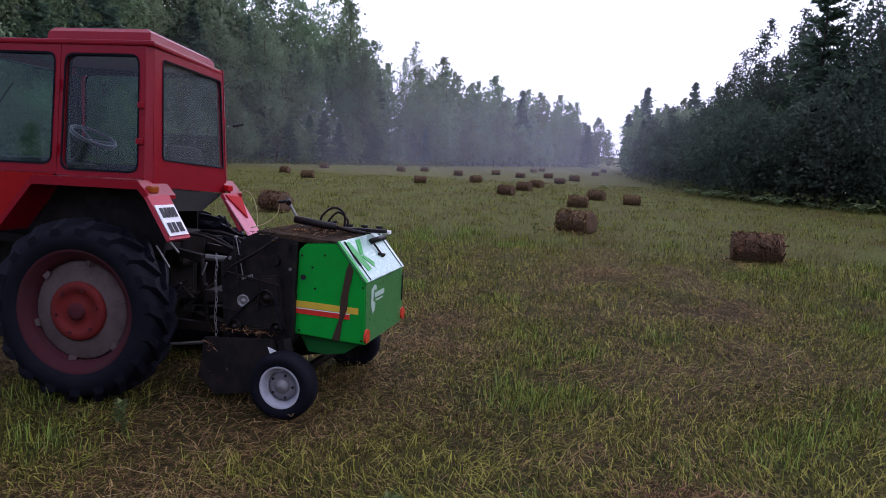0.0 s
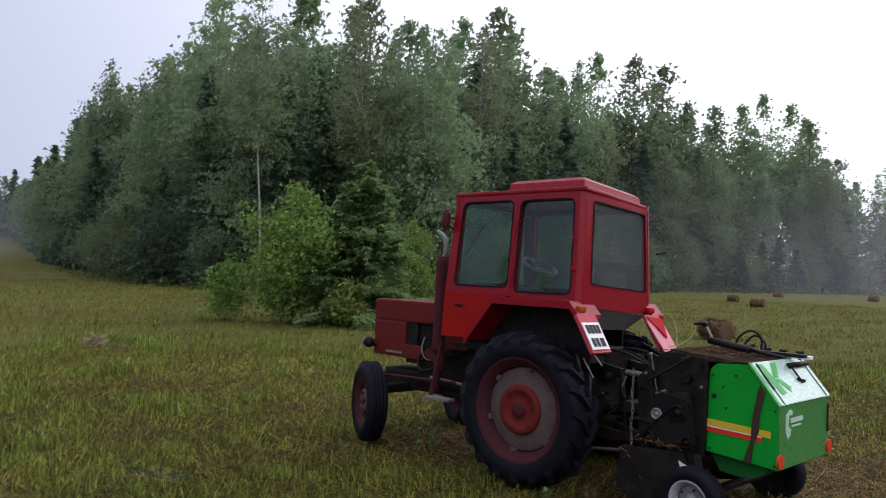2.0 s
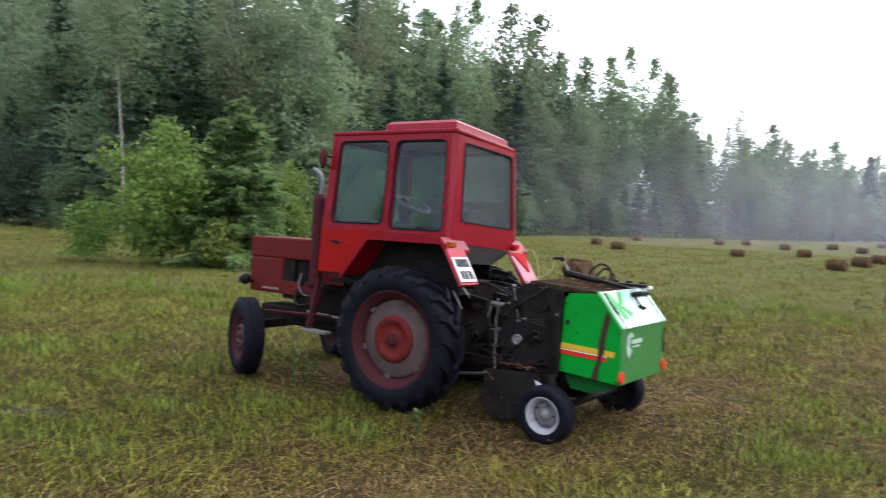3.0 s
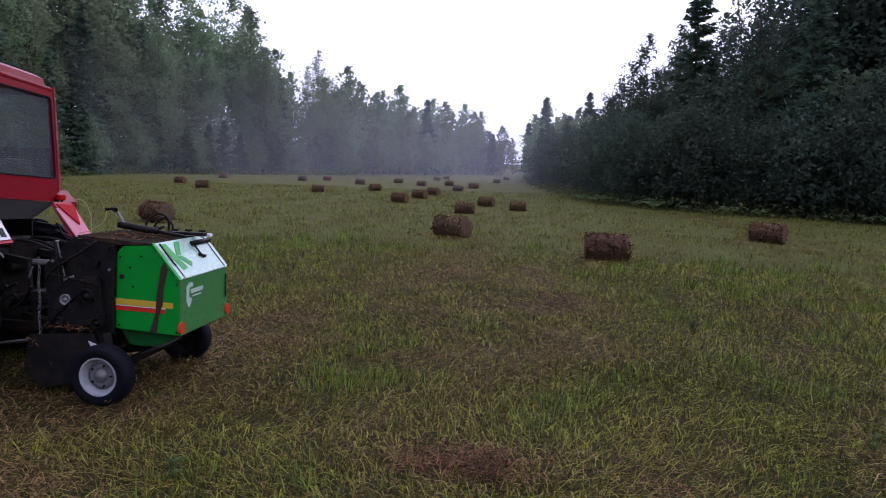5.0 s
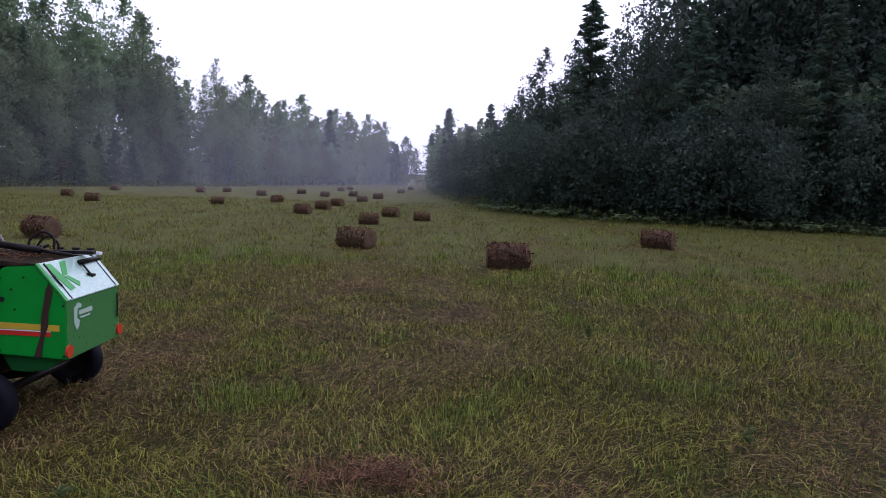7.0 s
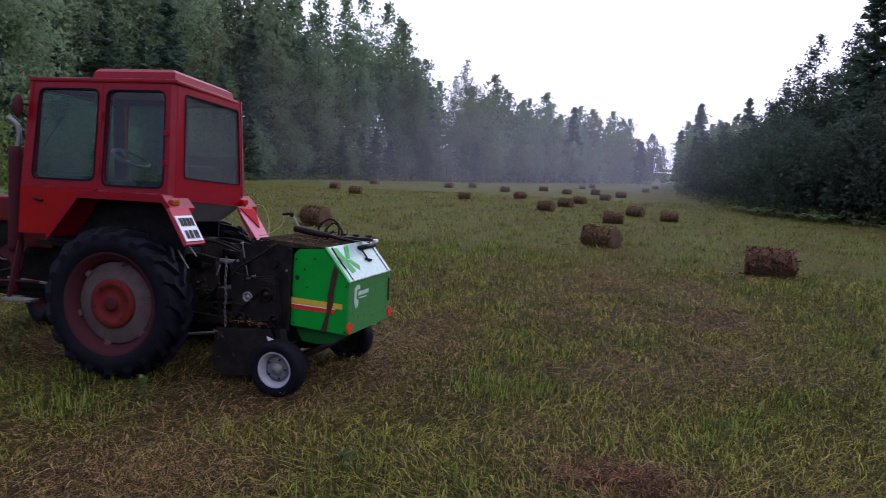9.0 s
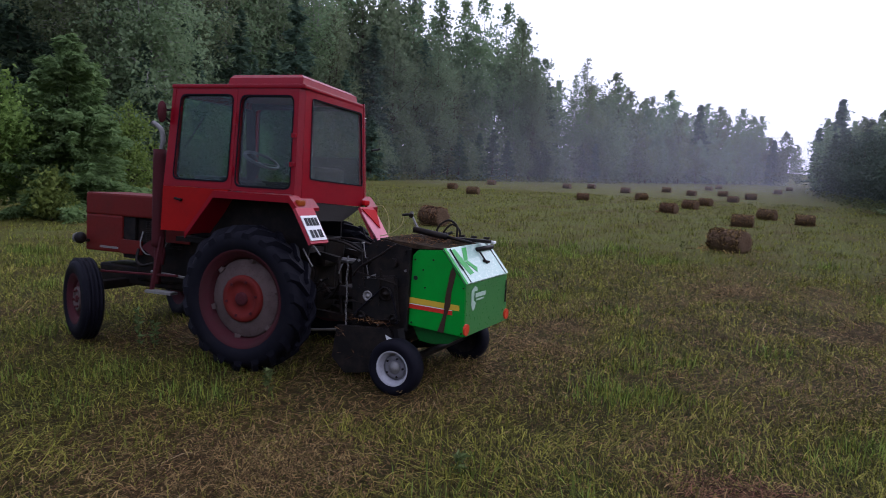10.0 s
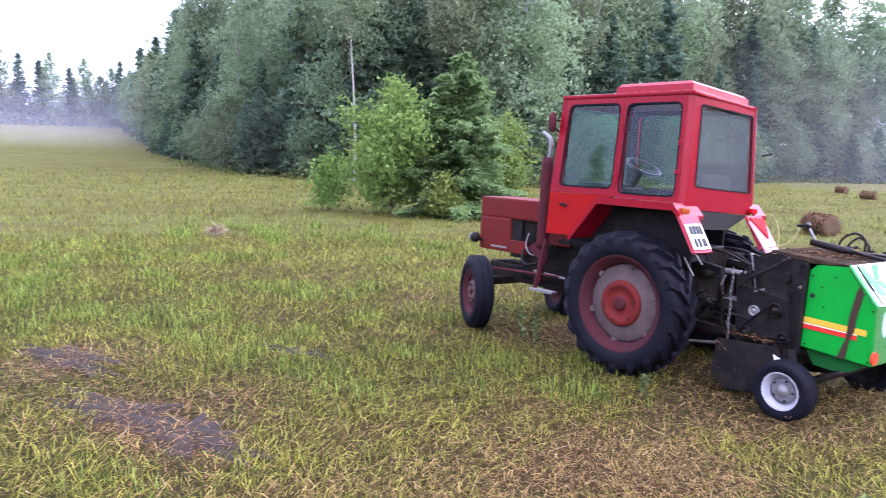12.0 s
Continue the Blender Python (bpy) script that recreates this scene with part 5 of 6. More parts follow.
    window_part(rear, loop, (-0.012, 0, 0), (1, 0, 0), DIRTYGLASS)
    bm = bmesh.new()
    slab(bm, [(0.384, -0.50, 1.343), (0.386, 0.40, 1.292), (0.36, 0.12, 1.17), (0.36, -0.44, 1.19)], (-0.02, 0, 0))
    part("cab_skirt", bm, SKIRT, T, "grey dented sheet under the rear wall, darkened for shade")
    Fp = lambda y, z: (-0.94 + 0.045 * (z - 1.25) / 0.95, y * (1 - 0.08 * (z - 1.25) / 0.95), z)
    bm = bmesh.new()
    loop = ring_frame(bm, [Fp(-0.605, 1.2), Fp(0.605, 1.2), Fp(0.605, 2.2), Fp(-0.605, 2.2)], [Fp(-0.53, 1.38), Fp(0.53, 1.38), Fp(0.53, 2.14), Fp(-0.53, 2.14)], (0.03, 0, 0), 0.05)
    fr = part("windscreen_frame", bm, RED, T, "red windscreen frame")
    window_part(fr, loop, (0.012, 0, 0), (-1, 0, 0), GLASS)
    bm = bmesh.new()
    box(bm, -0.91, 0.38, -0.558, 0.455, 2.2, 2.235, 0.012)
    for v in bm.verts:
        if v.co.x > 0.3 and v.co.y > 0.3:
            v.co += Vector((-0.025, -0.03, -0.04))
    roof = part("roof", bm, RED, T, "flat red cab roof with a raised cap")
    bm = bmesh.new()
    a = [(-0.37, -0.52), (0.335, -0.52), (0.335, 0.40), (-0.37, 0.40)]
    b = [(-0.345, -0.475), (0.29, -0.475), (0.29, 0.35), (-0.345, 0.35)]
    lo = [bm.verts.new((x, y, 2.236)) for x, y in a]
    mi = [bm.verts.new((x * 0.98, y * 0.97, 2.29)) for x, y in a]
    hi = [bm.verts.new((x, y, 2.315)) for x, y in b]
    for q in (lo, mi, hi):
        q[2].co += Vector((-0.02, -0.03, -0.035))
    for p, q in ((lo, mi), (mi, hi)):
        for k in range(4):
            bm.faces.new((p[k], p[(k + 1) % 4], q[(k + 1) % 4], q[k]))
    bm.faces.new(hi)
    bm.faces.new(list(reversed(lo)))
    part("roof_cap", bm, RED, roof)
    # inside the cab
    bm = bmesh.new()
    box(bm, -0.92, 0.36, -0.46, 0.46, 0.93, 0.97)
    part("cab_floor", bm, BLACKPL, T)
    bm = bmesh.new()
    box(bm, -0.16, 0.26, -0.25, 0.25, 1.16, 1.28, 0.04)
    seat = part("seat", bm, SEATB, T, "black padded driver's seat")
    bm = bmesh.new()
    box(bm, 0.20, 0.30, -0.24, 0.24, 1.27, 1.62, 0.04)
    part("backrest", bm, SEATB, seat)
    bm = bmesh.new()
    box(bm, -0.90, -0.60, -0.30, 0.30, 0.97, 1.50, 0.04)
    box(bm, -0.62, -0.40, -0.20, 0.10, 0.97, 1.47, 0.05)
    part("dashboard", bm, SEATB, T, "dark dashboard")
    bm = bmesh.new()
    bar(bm, (-0.52, -0.05, 1.42), (-0.40, -0.05, 1.625), 0.07, seg=10)
    col = part("steering_column", bm, SEATB, T)
    bm = bmesh.new()
    c, n = Vector((-0.37, -0.05, 1.655)), Vector((0.42, -0.05, 0.85)).normalized()
    u = n.orthogonal().normalized()
    w = n.cross(u)
    ringp = [c + 0.15 * (math.cos(t) * u + math.sin(t) * w) for t in (2 * math.pi * k / 14 for k in range(15))]
    pipe(bm, ringp, 0.013, 6)
    for k in range(3):
        t = 2 * math.pi * k / 3
        bar(bm, c - n * 0.03, c + 0.155 * (math.cos(t) * u + math.sin(t) * w), 0.016, seg=6)
    part("steering_wheel", bm, PALEGREY, col, "thin worn grey steering wheel", True)
    bm = bmesh.new()
    slab(bm, [(0.35, -0.44, 1.36), (0.35, 0.41, 1.36), (0.352, 0.41, 1.48), (0.352, -0.44, 1.48)], (-0.02, 0, 0))
    part("cab_lining", bm, CABIN, T)

    bm = bmesh.new()
    bar(bm, (-0.60, -0.52, 1.97), (-0.775, -0.55, 1.71), 0.012, seg=6)
    part("wiper_arm", bm, SEATB, T, "thin dark rod behind the door glass")
    # mirror
    bm = bmesh.new()
    bar(bm, (-0.91, -0.55, 2.02), (-0.935, -0.62, 2.02), 0.018, seg=6)
    bar(bm, (-0.91, -0.56, 1.92), (-0.935, -0.62, 1.97), 0.018, seg=6)
    arm = part("mirror_arm", bm, GREASE, T)
    bm = bmesh.new()
    bmesh.ops.create_uvsphere(bm, u_segments=14, v_segments=10, radius=1, matrix=pose(-0.935, -0.635, 2.0) @ Matrix.Diagonal((0.03, 0.045, 0.09, 1)))
    part("mirror", bm, RUST, arm, "dark red oval mirror", True)
    bm = bmesh.new()
    bar(bm, (0.40, 0.52, 1.80), (0.44, 0.60, 1.82), 0.02, seg=6)
    part("lamp_bracket", bm, GREASE, T)

    # bonnet, engine, chassis
    bm = bmesh.new()
    box(bm, -2.187, -0.94, -0.2595, 0.2595, 1.08, 1.285, 0.02)
    hood = part("bonnet", bm, HOODRED, T, "faded red bonnet with scuffed paint")
    bm = bmesh.new()
    box(bm, -2.185, -1.74, -0.258, 0.258, 0.74, 1.085, 0.02)
    part("bonnet_side", bm, HOODRED, hood)
    for s in (-1, 1):
        bm = bmesh.new()
        box(bm, -1.75, -1.50, s * 0.258, s * 0.238, 0.74, 0.87, 0.006)
        part("lower_side_panel", bm, HOODRED, hood)
        bm = bmesh.new()
        box(bm, -1.22, -0.95, s * 0.258, s * 0.238, 0.88, 1.085, 0.006)
        part("rear_side_panel", bm, HOODRED, hood)
    # added block, black so that the bonnet's side opening looks shaded inside
    bm = bmesh.new()
    box(bm, -1.742, -1.6, -0.236, 0.236, 0.70, 1.078, 0.01)
    part("opening_darkener", bm, BLACKPL, hood, "black block filling the bonnet opening for its shade")
    bm = bmesh.new()
    box(bm, -2.197, -2.186, -0.19, 0.19, 0.80, 1.18, 0.004)
    part("grille", bm, BLACKPL, hood, "dark radiator grille")
    bm = bmesh.new()
    box(bm, -2.0, -1.78, -0.262, -0.257, 0.775, 0.795)
    part("badge_bar", bm, STEEL, hood, "thin light strip on the bonnet side")
    for s in (-1, 1):
        bm = bmesh.new()
        lamp_c = (-2.16, s * 0.34, 0.855)
        bmesh.ops.create_uvsphere(bm, u_segments=16, v_segments=10, radius=0.056, matrix=Matrix.Translation(lamp_c) @ Matrix.Diagonal((0.9, 1, 1, 1)))
        hl = part("headlamp", bm, GREASE, T, "round black headlamp shell", True)
        bm = bmesh.new()
        bar(bm, (-2.214, s * 0.34, 0.855), (-2.204, s * 0.34, 0.855), 0.09, seg=18)
        part("lens", bm, STEEL, hl)
        bm = bmesh.new()
        bar(bm, (-2.14, s * 0.2, 0.82), (-2.15, s * 0.34, 0.84), 0.03, seg=6)
        part("lamp_arm", bm, GREASE, hl)
    bm = bmesh.new()
    box(bm, -1.62, -0.85, -0.2, 0.2, 0.5, 1.09, 0.03)
    part("engine", bm, GREASE, T, "oily black engine block")
    for k in range(2):
        bm = bmesh.new()
        lathe(bm, [(z + dz, rr) for z in [0.02 * j for j in range(12)] for dz, rr in ((0, 0.088), (0.001, 0.11), (0.011, 0.11), (0.012, 0.088))], (0, 0, 0), 16)
        cyl = part("cylinder_barrel", bm, GREASE, T, "finned black cylinder barrel")
        cyl.matrix_basis = pose(-1.42 + 0.27 * k, -0.13, 0.82, 90, 0, 0)
    bm = bmesh.new()
    box(bm, -2.1, -0.8, -0.17, 0.17, 0.44, 0.62, 0.02)
    box(bm, -0.95, 0.30, -0.17, 0.17, 0.42, 0.93, 0.04)
    box(bm, -0.2, 0.28, -0.26, 0.26, 0.40, 0.82, 0.06)
    part("chassis", bm, GREASE, T, "oily black gearbox and frame")
    bm = bmesh.new()
    bar(bm, (0, -0.58, 0.565), (0, 0.58, 0.565), 0.2, seg=14)
    part("rear_axle", bm, GREASE, T)
    bm = bmesh.new()
    box(bm, -1.84, -1.73, -0.52, 0.52, 0.42, 0.50, 0.015)
    for s in (-1, 1):
        bar(bm, (-1.785, s * 0.50, 0.62), (-1.785, s * 0.53, 0.34), 0.07, seg=10)
        bar(bm, (-1.785, s * 0.50, 0.36), (-1.785, s * 0.58, 0.36), 0.06, seg=10)
    part("front_axle", bm, GREASE, T)
    bm = bmesh.new()
    bar(bm, (-1.72, -0.50, 0.60), (-0.93, -0.42, 0.62), 0.022, seg=6)
    part("steering_rod", bm, RUST, T)
    bm = bmesh.new()
    pipe(bm, [(-1.17, -0.40, 0.53), (-1.17, -0.40, 0.7), (-1.17, -0.40, 0.86)], 0.032, 10)
    pipe(bm, [(-1.17, -0.40, 0.86), (-1.17, -0.40, 1.2), (-1.18, -0.39, 1.70)], 0.056, 12)
    stack = part("exhaust_muffler", bm, RUST, T, "rusty dark red exhaust muffler", True)
    bm = bmesh.new()
    pipe(bm, [(-1.17, -0.39, 1.68), (-1.155, -0.385, 1.79), (-1.185, -0.385, 1.88), (-1.265, -0.39, 1.93)], 0.021, 8)
    part("exhaust_pipe", bm, STEEL, stack, "pale curved pipe end", True)
    bm = bmesh.new()
    bar(bm, (-1.0, -0.44, 1.55), (-1.02, -0.44, 1.78), 0.028, seg=8)
    part("handrail", bm, STEEL, T, "pale handrail at the cab's front post", True)
    bm = bmesh.new()
    slab(bm, [(-1.40, -0.36, 0.83), (-1.15, -0.40, 0.98), (-1.10, -0.40, 0.80), (-1.12, -0.40, 0.70)], (0, 0.02, 0))
    part("stack_bracket", bm, RUST, stack)
    bm = bmesh.new()
    box(bm, -1.14, -0.86, -0.58, -0.49, 0.475, 0.50, 0.006)
    step = part("footstep", bm, STEEL, T, "worn light footstep")
    bm = bmesh.new()
    bar(bm, (-1.11, -0.53, 0.49), (-1.08, -0.45, 0.95), 0.03)
    part("step_bracket", bm, RUST, step)
    bm = bmesh.new()
    pipe(bm, [(-1.52, -0.27, 0.80), (-1.50, -0.31, 0.70), (-1.42, -0.32, 0.66), (-1.30, -0.26, 0.70)], 0.014, 6)
    part("hose", bm, GREASE, T, "", True)
    bm = bmesh.new()
    pipe(bm, [(-1.50, -0.24, 0.96), (-1.49, -0.28, 0.84), (-1.40, -0.29, 0.76), (-1.28, -0.25, 0.80), (-1.22, -0.22, 0.90)], 0.006, 6)
    part("fuel_line", bm, STEEL, T, "thin pale fuel line", True)
    bm = bmesh.new()
    bar(bm, (-1.3, -0.34, 0.62), (-0.92, -0.34, 0.60), 0.025, seg=6)
    part("clutch_rod", bm, STEEL, T)

    # rear hitch
    for s in (-1, 1):
        bm = bmesh.new()
        bar(bm, (0.15, s * 0.22, 0.44), (0.98, s * 0.30, 0.42), 0.055)
        part("lower_link", bm, GREASE, T)
        bm = bmesh.new()
        bar(bm, (0.22, s * 0.20, 0.93), (0.56, s * 0.24, 0.88), 0.05)
        part("lift_arm", bm, GREASE, T)
        bm = bmesh.new()
        bar(bm, (0.55, s * 0.24, 0.88), (0.62, s * 0.27, 0.45), 0.032, seg=8)
        part("lift_rod", bm, GREASE, T)
    bm = bmesh.new()
    bar(bm, (0.26, 0.02, 0.86), (0.95, 0.02, 0.84), 0.045, seg=8)
    part("top_link", bm, STEEL, T, "worn steel top link")
    bm = bmesh.new()
    box(bm, 0.16, 0.38, -0.16, 0.16, 0.80, 1.04, 0.03)
    part("hydraulic_block", bm, GREASE, T)
    bm = bmesh.new()
    bar(bm, (0.30, 0, 0.55), (1.02, 0, 0.62), 0.085, seg=12)
    part("drive_shaft", bm, BLACKPL, T, "black covered drive shaft")
    for k, (y0, y1, drop) in enumerate(((-0.1, 0.1, 0.16), (0.06, 0.2, 0.22), (0.1, 0.32, 0.1))):
        bm = bmesh.new()
        pipe(bm, [(0.30, y0, 1.02), (0.50, y0, 1.06 - drop * 0.3), (0.85, (y0 + y1) / 2, 1.06 - drop), (1.3, y1, 1.14)], 0.012, 6)
        part("hydraulic_hose", bm, GREASE, T, "", True)
    bm = bmesh.new()
    pipe(bm, [(0.42, 0.52, 1.30), (0.52, 0.55, 1.31), (0.59, 0.54, 1.2), (0.62, 0.5, 1.03)], 0.003, 5)
    part("yellow_cable", bm, WIRE, T, "thin yellow cable", True)
    bm = bmesh.new()
    pipe(bm, [(0.40, 0.4, 1.12), (0.48, 0.36, 1.02), (0.62, 0.38, 0.99), (0.75, 0.42, 1.06)], 0.008, 5)
    part("black_cable", bm, GREASE, T, "thin drooping black cable", True)
    for (xa, ya, za), (xb, yb, zb) in (((0.36, -0.47, 0.97), (0.47, -0.5, 0.84)), ((0.42, -0.42, 1.0), (0.5, -0.44, 0.93)), ((0.62, -0.3, 0.86), (0.59, -0.3, 0.78))):
        bm = bmesh.new()
        bar(bm, (xa, ya, za), (xb, yb, zb), 0.012, seg=8)
        part("linkage_rod", bm, STEEL, T, "short bare-metal linkage rod")
    bm = bmesh.new()
    for k in range(9):
        a = 0.9 * math.sin(k * 2.1)
        bar(bm, (0.28 + 0.03 * k, -0.30 + 0.05 * math.sin(k * 1.7), 0.62 + 0.06 * math.cos(k * 1.3)), (0.42 + 0.03 * k, -0.30 + 0.1 * a, 0.68 + 0.05 * math.sin(k)), 0.02, seg=6)
    part("lever_linkage", bm, GREASE, T)
    return T


build_tractor()


# ---- baler ----
def build_baler():
    B = thing("round_baler", pose(-3.84, 4.227, 0.0, -0.8, 0, 5.74), "small green round baler with a black front hitched to the tractor", "baler")
    W = 0.40

    # green rear chamber: sides, rear wall, lid, belly
    outline = [(1.505, 1.0), (1.55, 1.045), (1.755, 1.058), (1.945, 0.825), (1.955, 0.445), (1.49, 0.475)]
    for s in (-1, 1):
        bm = bmesh.new()
        slab(bm, [(x, s * W, z) for x, z in outline], (0, -s * 0.022, 0))
        bmesh.ops.bevel(bm, geom=list(bm.edges), offset=0.006, segments=2, affect="EDGES")
        side = part("side_panel", bm, GREEN, B, "bright green side panel with scuffs")
        bm = bmesh.new()
        slab(bm, [(1.492, s * (W + 0.002), 0.645), (1.905, s * (W + 0.002), 0.632), (1.905, s * (W + 0.002), 0.672), (1.496, s * (W + 0.002), 0.687)], (0, s * 0.002, 0))
        part("yellow_stripe", bm, YELLOW, side, "yellow stripe")
        bm = bmesh.new()
        slab(bm, [(1.491, s * (W + 0.002), 0.637), (1.85, s * (W + 0.002), 0.626), (1.85, s * (W + 0.002), 0.632), (1.492, s * (W + 0.002), 0.643)], (0, s * 0.0015, 0))
        part("white_stripe", bm, WHITE, side, "thin white stripe")
        bm = bmesh.new()
        slab(bm, [(1.491, s * (W + 0.002), 0.606), (1.85, s * (W + 0.002), 0.595), (1.85, s * (W + 0.002), 0.626), (1.491, s * (W + 0.002), 0.637)], (0, s * 0.002, 0))
        part("red_stripe", bm, STRIPERED, side, "red stripe")
        bm = bmesh.new()
        slab(bm, [(1.74, s * (W + 0.004), 0.46), (1.79, s * (W + 0.004), 0.458), (1.805, s * (W + 0.004), 0.58), (1.833, s * (W + 0.004), 0.66), (1.838, s * (W + 0.004), 0.76), (1.868, s * (W + 0.004), 0.90), (1.838, s * (W + 0.004), 0.945), (1.822, s * (W + 0.004), 0.905), (1.79, s * (W + 0.004), 0.72), (1.785, s * (W + 0.004), 0.60)], (0, s * 0.004, 0))
        part("strap", bm, STRAP, side, "dark brown rubber strap")
        bm = bmesh.new()
        bar(bm, (1.54, s * (W - 0.005), 0.835), (1.54, s * (W + 0.005), 0.835), 0.034, seg=14)
        part("port_hole", bm, INK, side)
        for x, z in ((1.52, 0.50), (1.53, 0.97), (1.93, 0.47), (1.93, 0.80), (1.60, 0.90), (1.62, 0.77), (1.68, 0.98)):
            bm = bmesh.new()
            bar(bm, (x, s * W, z), (x, s * (W + 0.006), z), 0.014, seg=6)
            part("rivet", bm, GREASE, side)
    bm = bmesh.new()
    slab(bm, [(1.955, -W + 0.003, 0.445), (1.955, W - 0.003, 0.445), (1.946, W - 0.003, 0.828), (1.946, -W + 0.003, 0.828)], (-0.02, 0, 0))
    bmesh.ops.bevel(bm, geom=list(bm.edges), offset=0.005, segments=2, affect="EDGES")
    rear = part("rear_wall", bm, REARGREEN, B, "green rear wall with a white mark, sky sheen in its colour")
    # plain white mark and bars in place of a maker's name
    X = 1.956
    bm = bmesh.new()
    ring = [(-0.30, 0.77), (-0.24, 0.80), (-0.20, 0.785), (-0.20, 0.76), (-0.25, 0.765), (-0.265, 0.70), (-0.22, 0.675), (-0.24, 0.64), (-0.275, 0.62), (-0.305, 0.67)]
    slab(bm, [(X - 0.0085 * (z - 0.45) / 0.38, y, z) for y, z in ring], (0.003, 0, 0))
    part("white_mark", bm, FADEDWHITE, rear)
    for y0, y1, z0, z1 in ((-0.235, -0.045, 0.715, 0.745), (-0.215, -0.075, 0.69, 0.70)):
        bm = bmesh.new()
        slab(bm, [(X - 0.005, y0, z0), (X - 0.005, y1, z0), (X - 0.006, y1, z1), (X - 0.006, y0, z1)], (0.003, 0, 0))
        part("name_bar", bm, FADEDWHITE, rear)
    for s in (-1, 1):
        bm = bmesh.new()
        bar(bm, (1.952, s * 0.385, 0.50), (1.966, s * 0.385, 0.50), 0.085, seg=18)
        part("reflector", bm, LAMPRED, rear, "round red reflector")
    bm = bmesh.new()
    box(bm, 1.956, 1.964, 0.345, 0.36, 0.60, 0.78, 0.003)
    part("wall_latch", bm, GREASE, rear)
    # lid
    d = Vector((0.19, 0, -0.233)).normalized()
    n = Vector((0.233, 0, 0.19)).normalized()
    o = Vector((1.752, 0, 1.064))
    L = lambda f, y, h=0.0: o + d * f + n * h + Vector((0, y, 0))
    bm = bmesh.new()
    slab(bm, [L(0, -W - 0.006), L(0, W + 0.006), L(0.306, W + 0.006), L(0.306, -W - 0.006)], n * 0.012)
    bmesh.ops.bevel(bm, geom=list(bm.edges), offset=0.004, segments=2, affect="EDGES")
    lid = part("lid", bm, LIDWHITE, B, "glossy pale lid reflecting the sky")
    bm = bmesh.new()
    slab(bm, [L(0.0, -W - 0.012, 0.008), L(0.31, -W - 0.012, 0.008), L(0.31, -W + 0.014, 0.012), L(0.0, -W + 0.014, 0.012)], n * 0.006)
    part("lid_edge", bm, GREEN, lid)
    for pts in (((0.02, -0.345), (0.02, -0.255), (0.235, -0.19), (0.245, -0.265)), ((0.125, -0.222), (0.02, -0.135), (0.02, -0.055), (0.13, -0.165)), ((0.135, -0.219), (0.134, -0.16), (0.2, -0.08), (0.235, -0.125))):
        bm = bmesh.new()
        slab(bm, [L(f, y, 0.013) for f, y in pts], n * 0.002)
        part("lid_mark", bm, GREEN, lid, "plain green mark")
    for y in (-W + 0.07, W - 0.06):
        bm = bmesh.new()
        slab(bm, [L(0.01, y, 0.013), L(0.01, y + 0.012, 0.013), L(0.30, y + 0.012, 0.013), L(0.30, y, 0.013)], n * 0.003)
        part("lid_seam", bm, INK, lid, "dark seam along the lid")
    bm = bmesh.new()
    pipe(bm, [L(0.02, -0.36, 0.03), L(0.12, -0.345, 0.02), L(0.2, -0.33, 0.018)], 0.006, 6)
    part("lid_wire", bm, GREASE, lid, "", True)
    bm = bmesh.new()
    bar(bm, L(0.06, 0.08, 0.025), L(0.06, 0.38, 0.025), 0.036, seg=12)
    part("lid_cylinder", bm, GREASE, B, "thick black cylinder across the lid", True)
    bm = bmesh.new()
    pipe(bm, [L(0.08, 0.10, 0.025), L(0.14, 0.11, 0.022), L(0.19, 0.12, 0.018)], 0.007, 6)
    bar(bm, L(0.16, 0.08, 0.018), L(0.18, 0.16, 0.018), 0.018)
    part("lid_latch", bm, GREASE, lid, "black hanging latch")
    # top: sheet, hydraulic cylinder, straps, hinge
    bm = bmesh.new()
    slab(bm, [(1.22, -W, 1.095), (1.52, -W, 1.05), (1.756, -W + 0.004, 1.06), (1.756, W - 0.004, 1.06), (1.52, W, 1.05), (1.22, W, 1.095)], (0, 0, 0.008))
    part("top_sheet", bm, CHAFF, B, "black top sheet dusted with chaff")
    bm = bmesh.new()
    bar(bm, (1.32, -0.06, 1.16), (1.60, -0.03, 1.12), 0.05, seg=14)
    bar(bm, (1.60, -0.03, 1.12), (1.80, -0.01, 1.09), 0.026, seg=10)
    part("hydraulic_cylinder", bm, GREASE, B, "black hydraulic cylinder on top", True)
    for y, z in ((0.12, 1.10), (0.22, 1.085)):
        bm = bmesh.new()
        box(bm, 1.58, 1.90, y - 0.025, y + 0.025, z - 0.012, z + 0.012, 0.006)
        part("top_slat", bm, WHITE if y > 0.2 else BLACKPL, B, "pale slat on top" if y > 0.2 else "black slat on top")
    for k in range(3):
        bm = bmesh.new()
        bar(bm, (1.58 + 0.11 * k, 0.28, 1.06), (1.58 + 0.11 * k, 0.28, 1.11), 0.022, seg=8)
        bar(bm, (1.555 + 0.11 * k, 0.28, 1.11), (1.605 + 0.11 * k, 0.28, 1.11), 0.018, seg=8)
        part("clamp", bm, GREASE, B)
    bm = bmesh.new()
    pipe(bm, [(1.42, 0.16, 1.08), (1.42, 0.16, 1.17), (1.50, 0.18, 1.235), (1.57, 0.2, 1.19), (1.57, 0.2, 1.08)], 0.009, 6)
    pipe(bm, [(1.45, 0.22, 1.08), (1.45, 0.22, 1.14), (1.51, 0.24, 1.20), (1.57, 0.26, 1.15), (1.57, 0.26, 1.08)], 0.009, 6)
    part("hose_loop", bm, GREASE, B, "looped black hoses", True)
    bm = bmesh.new()
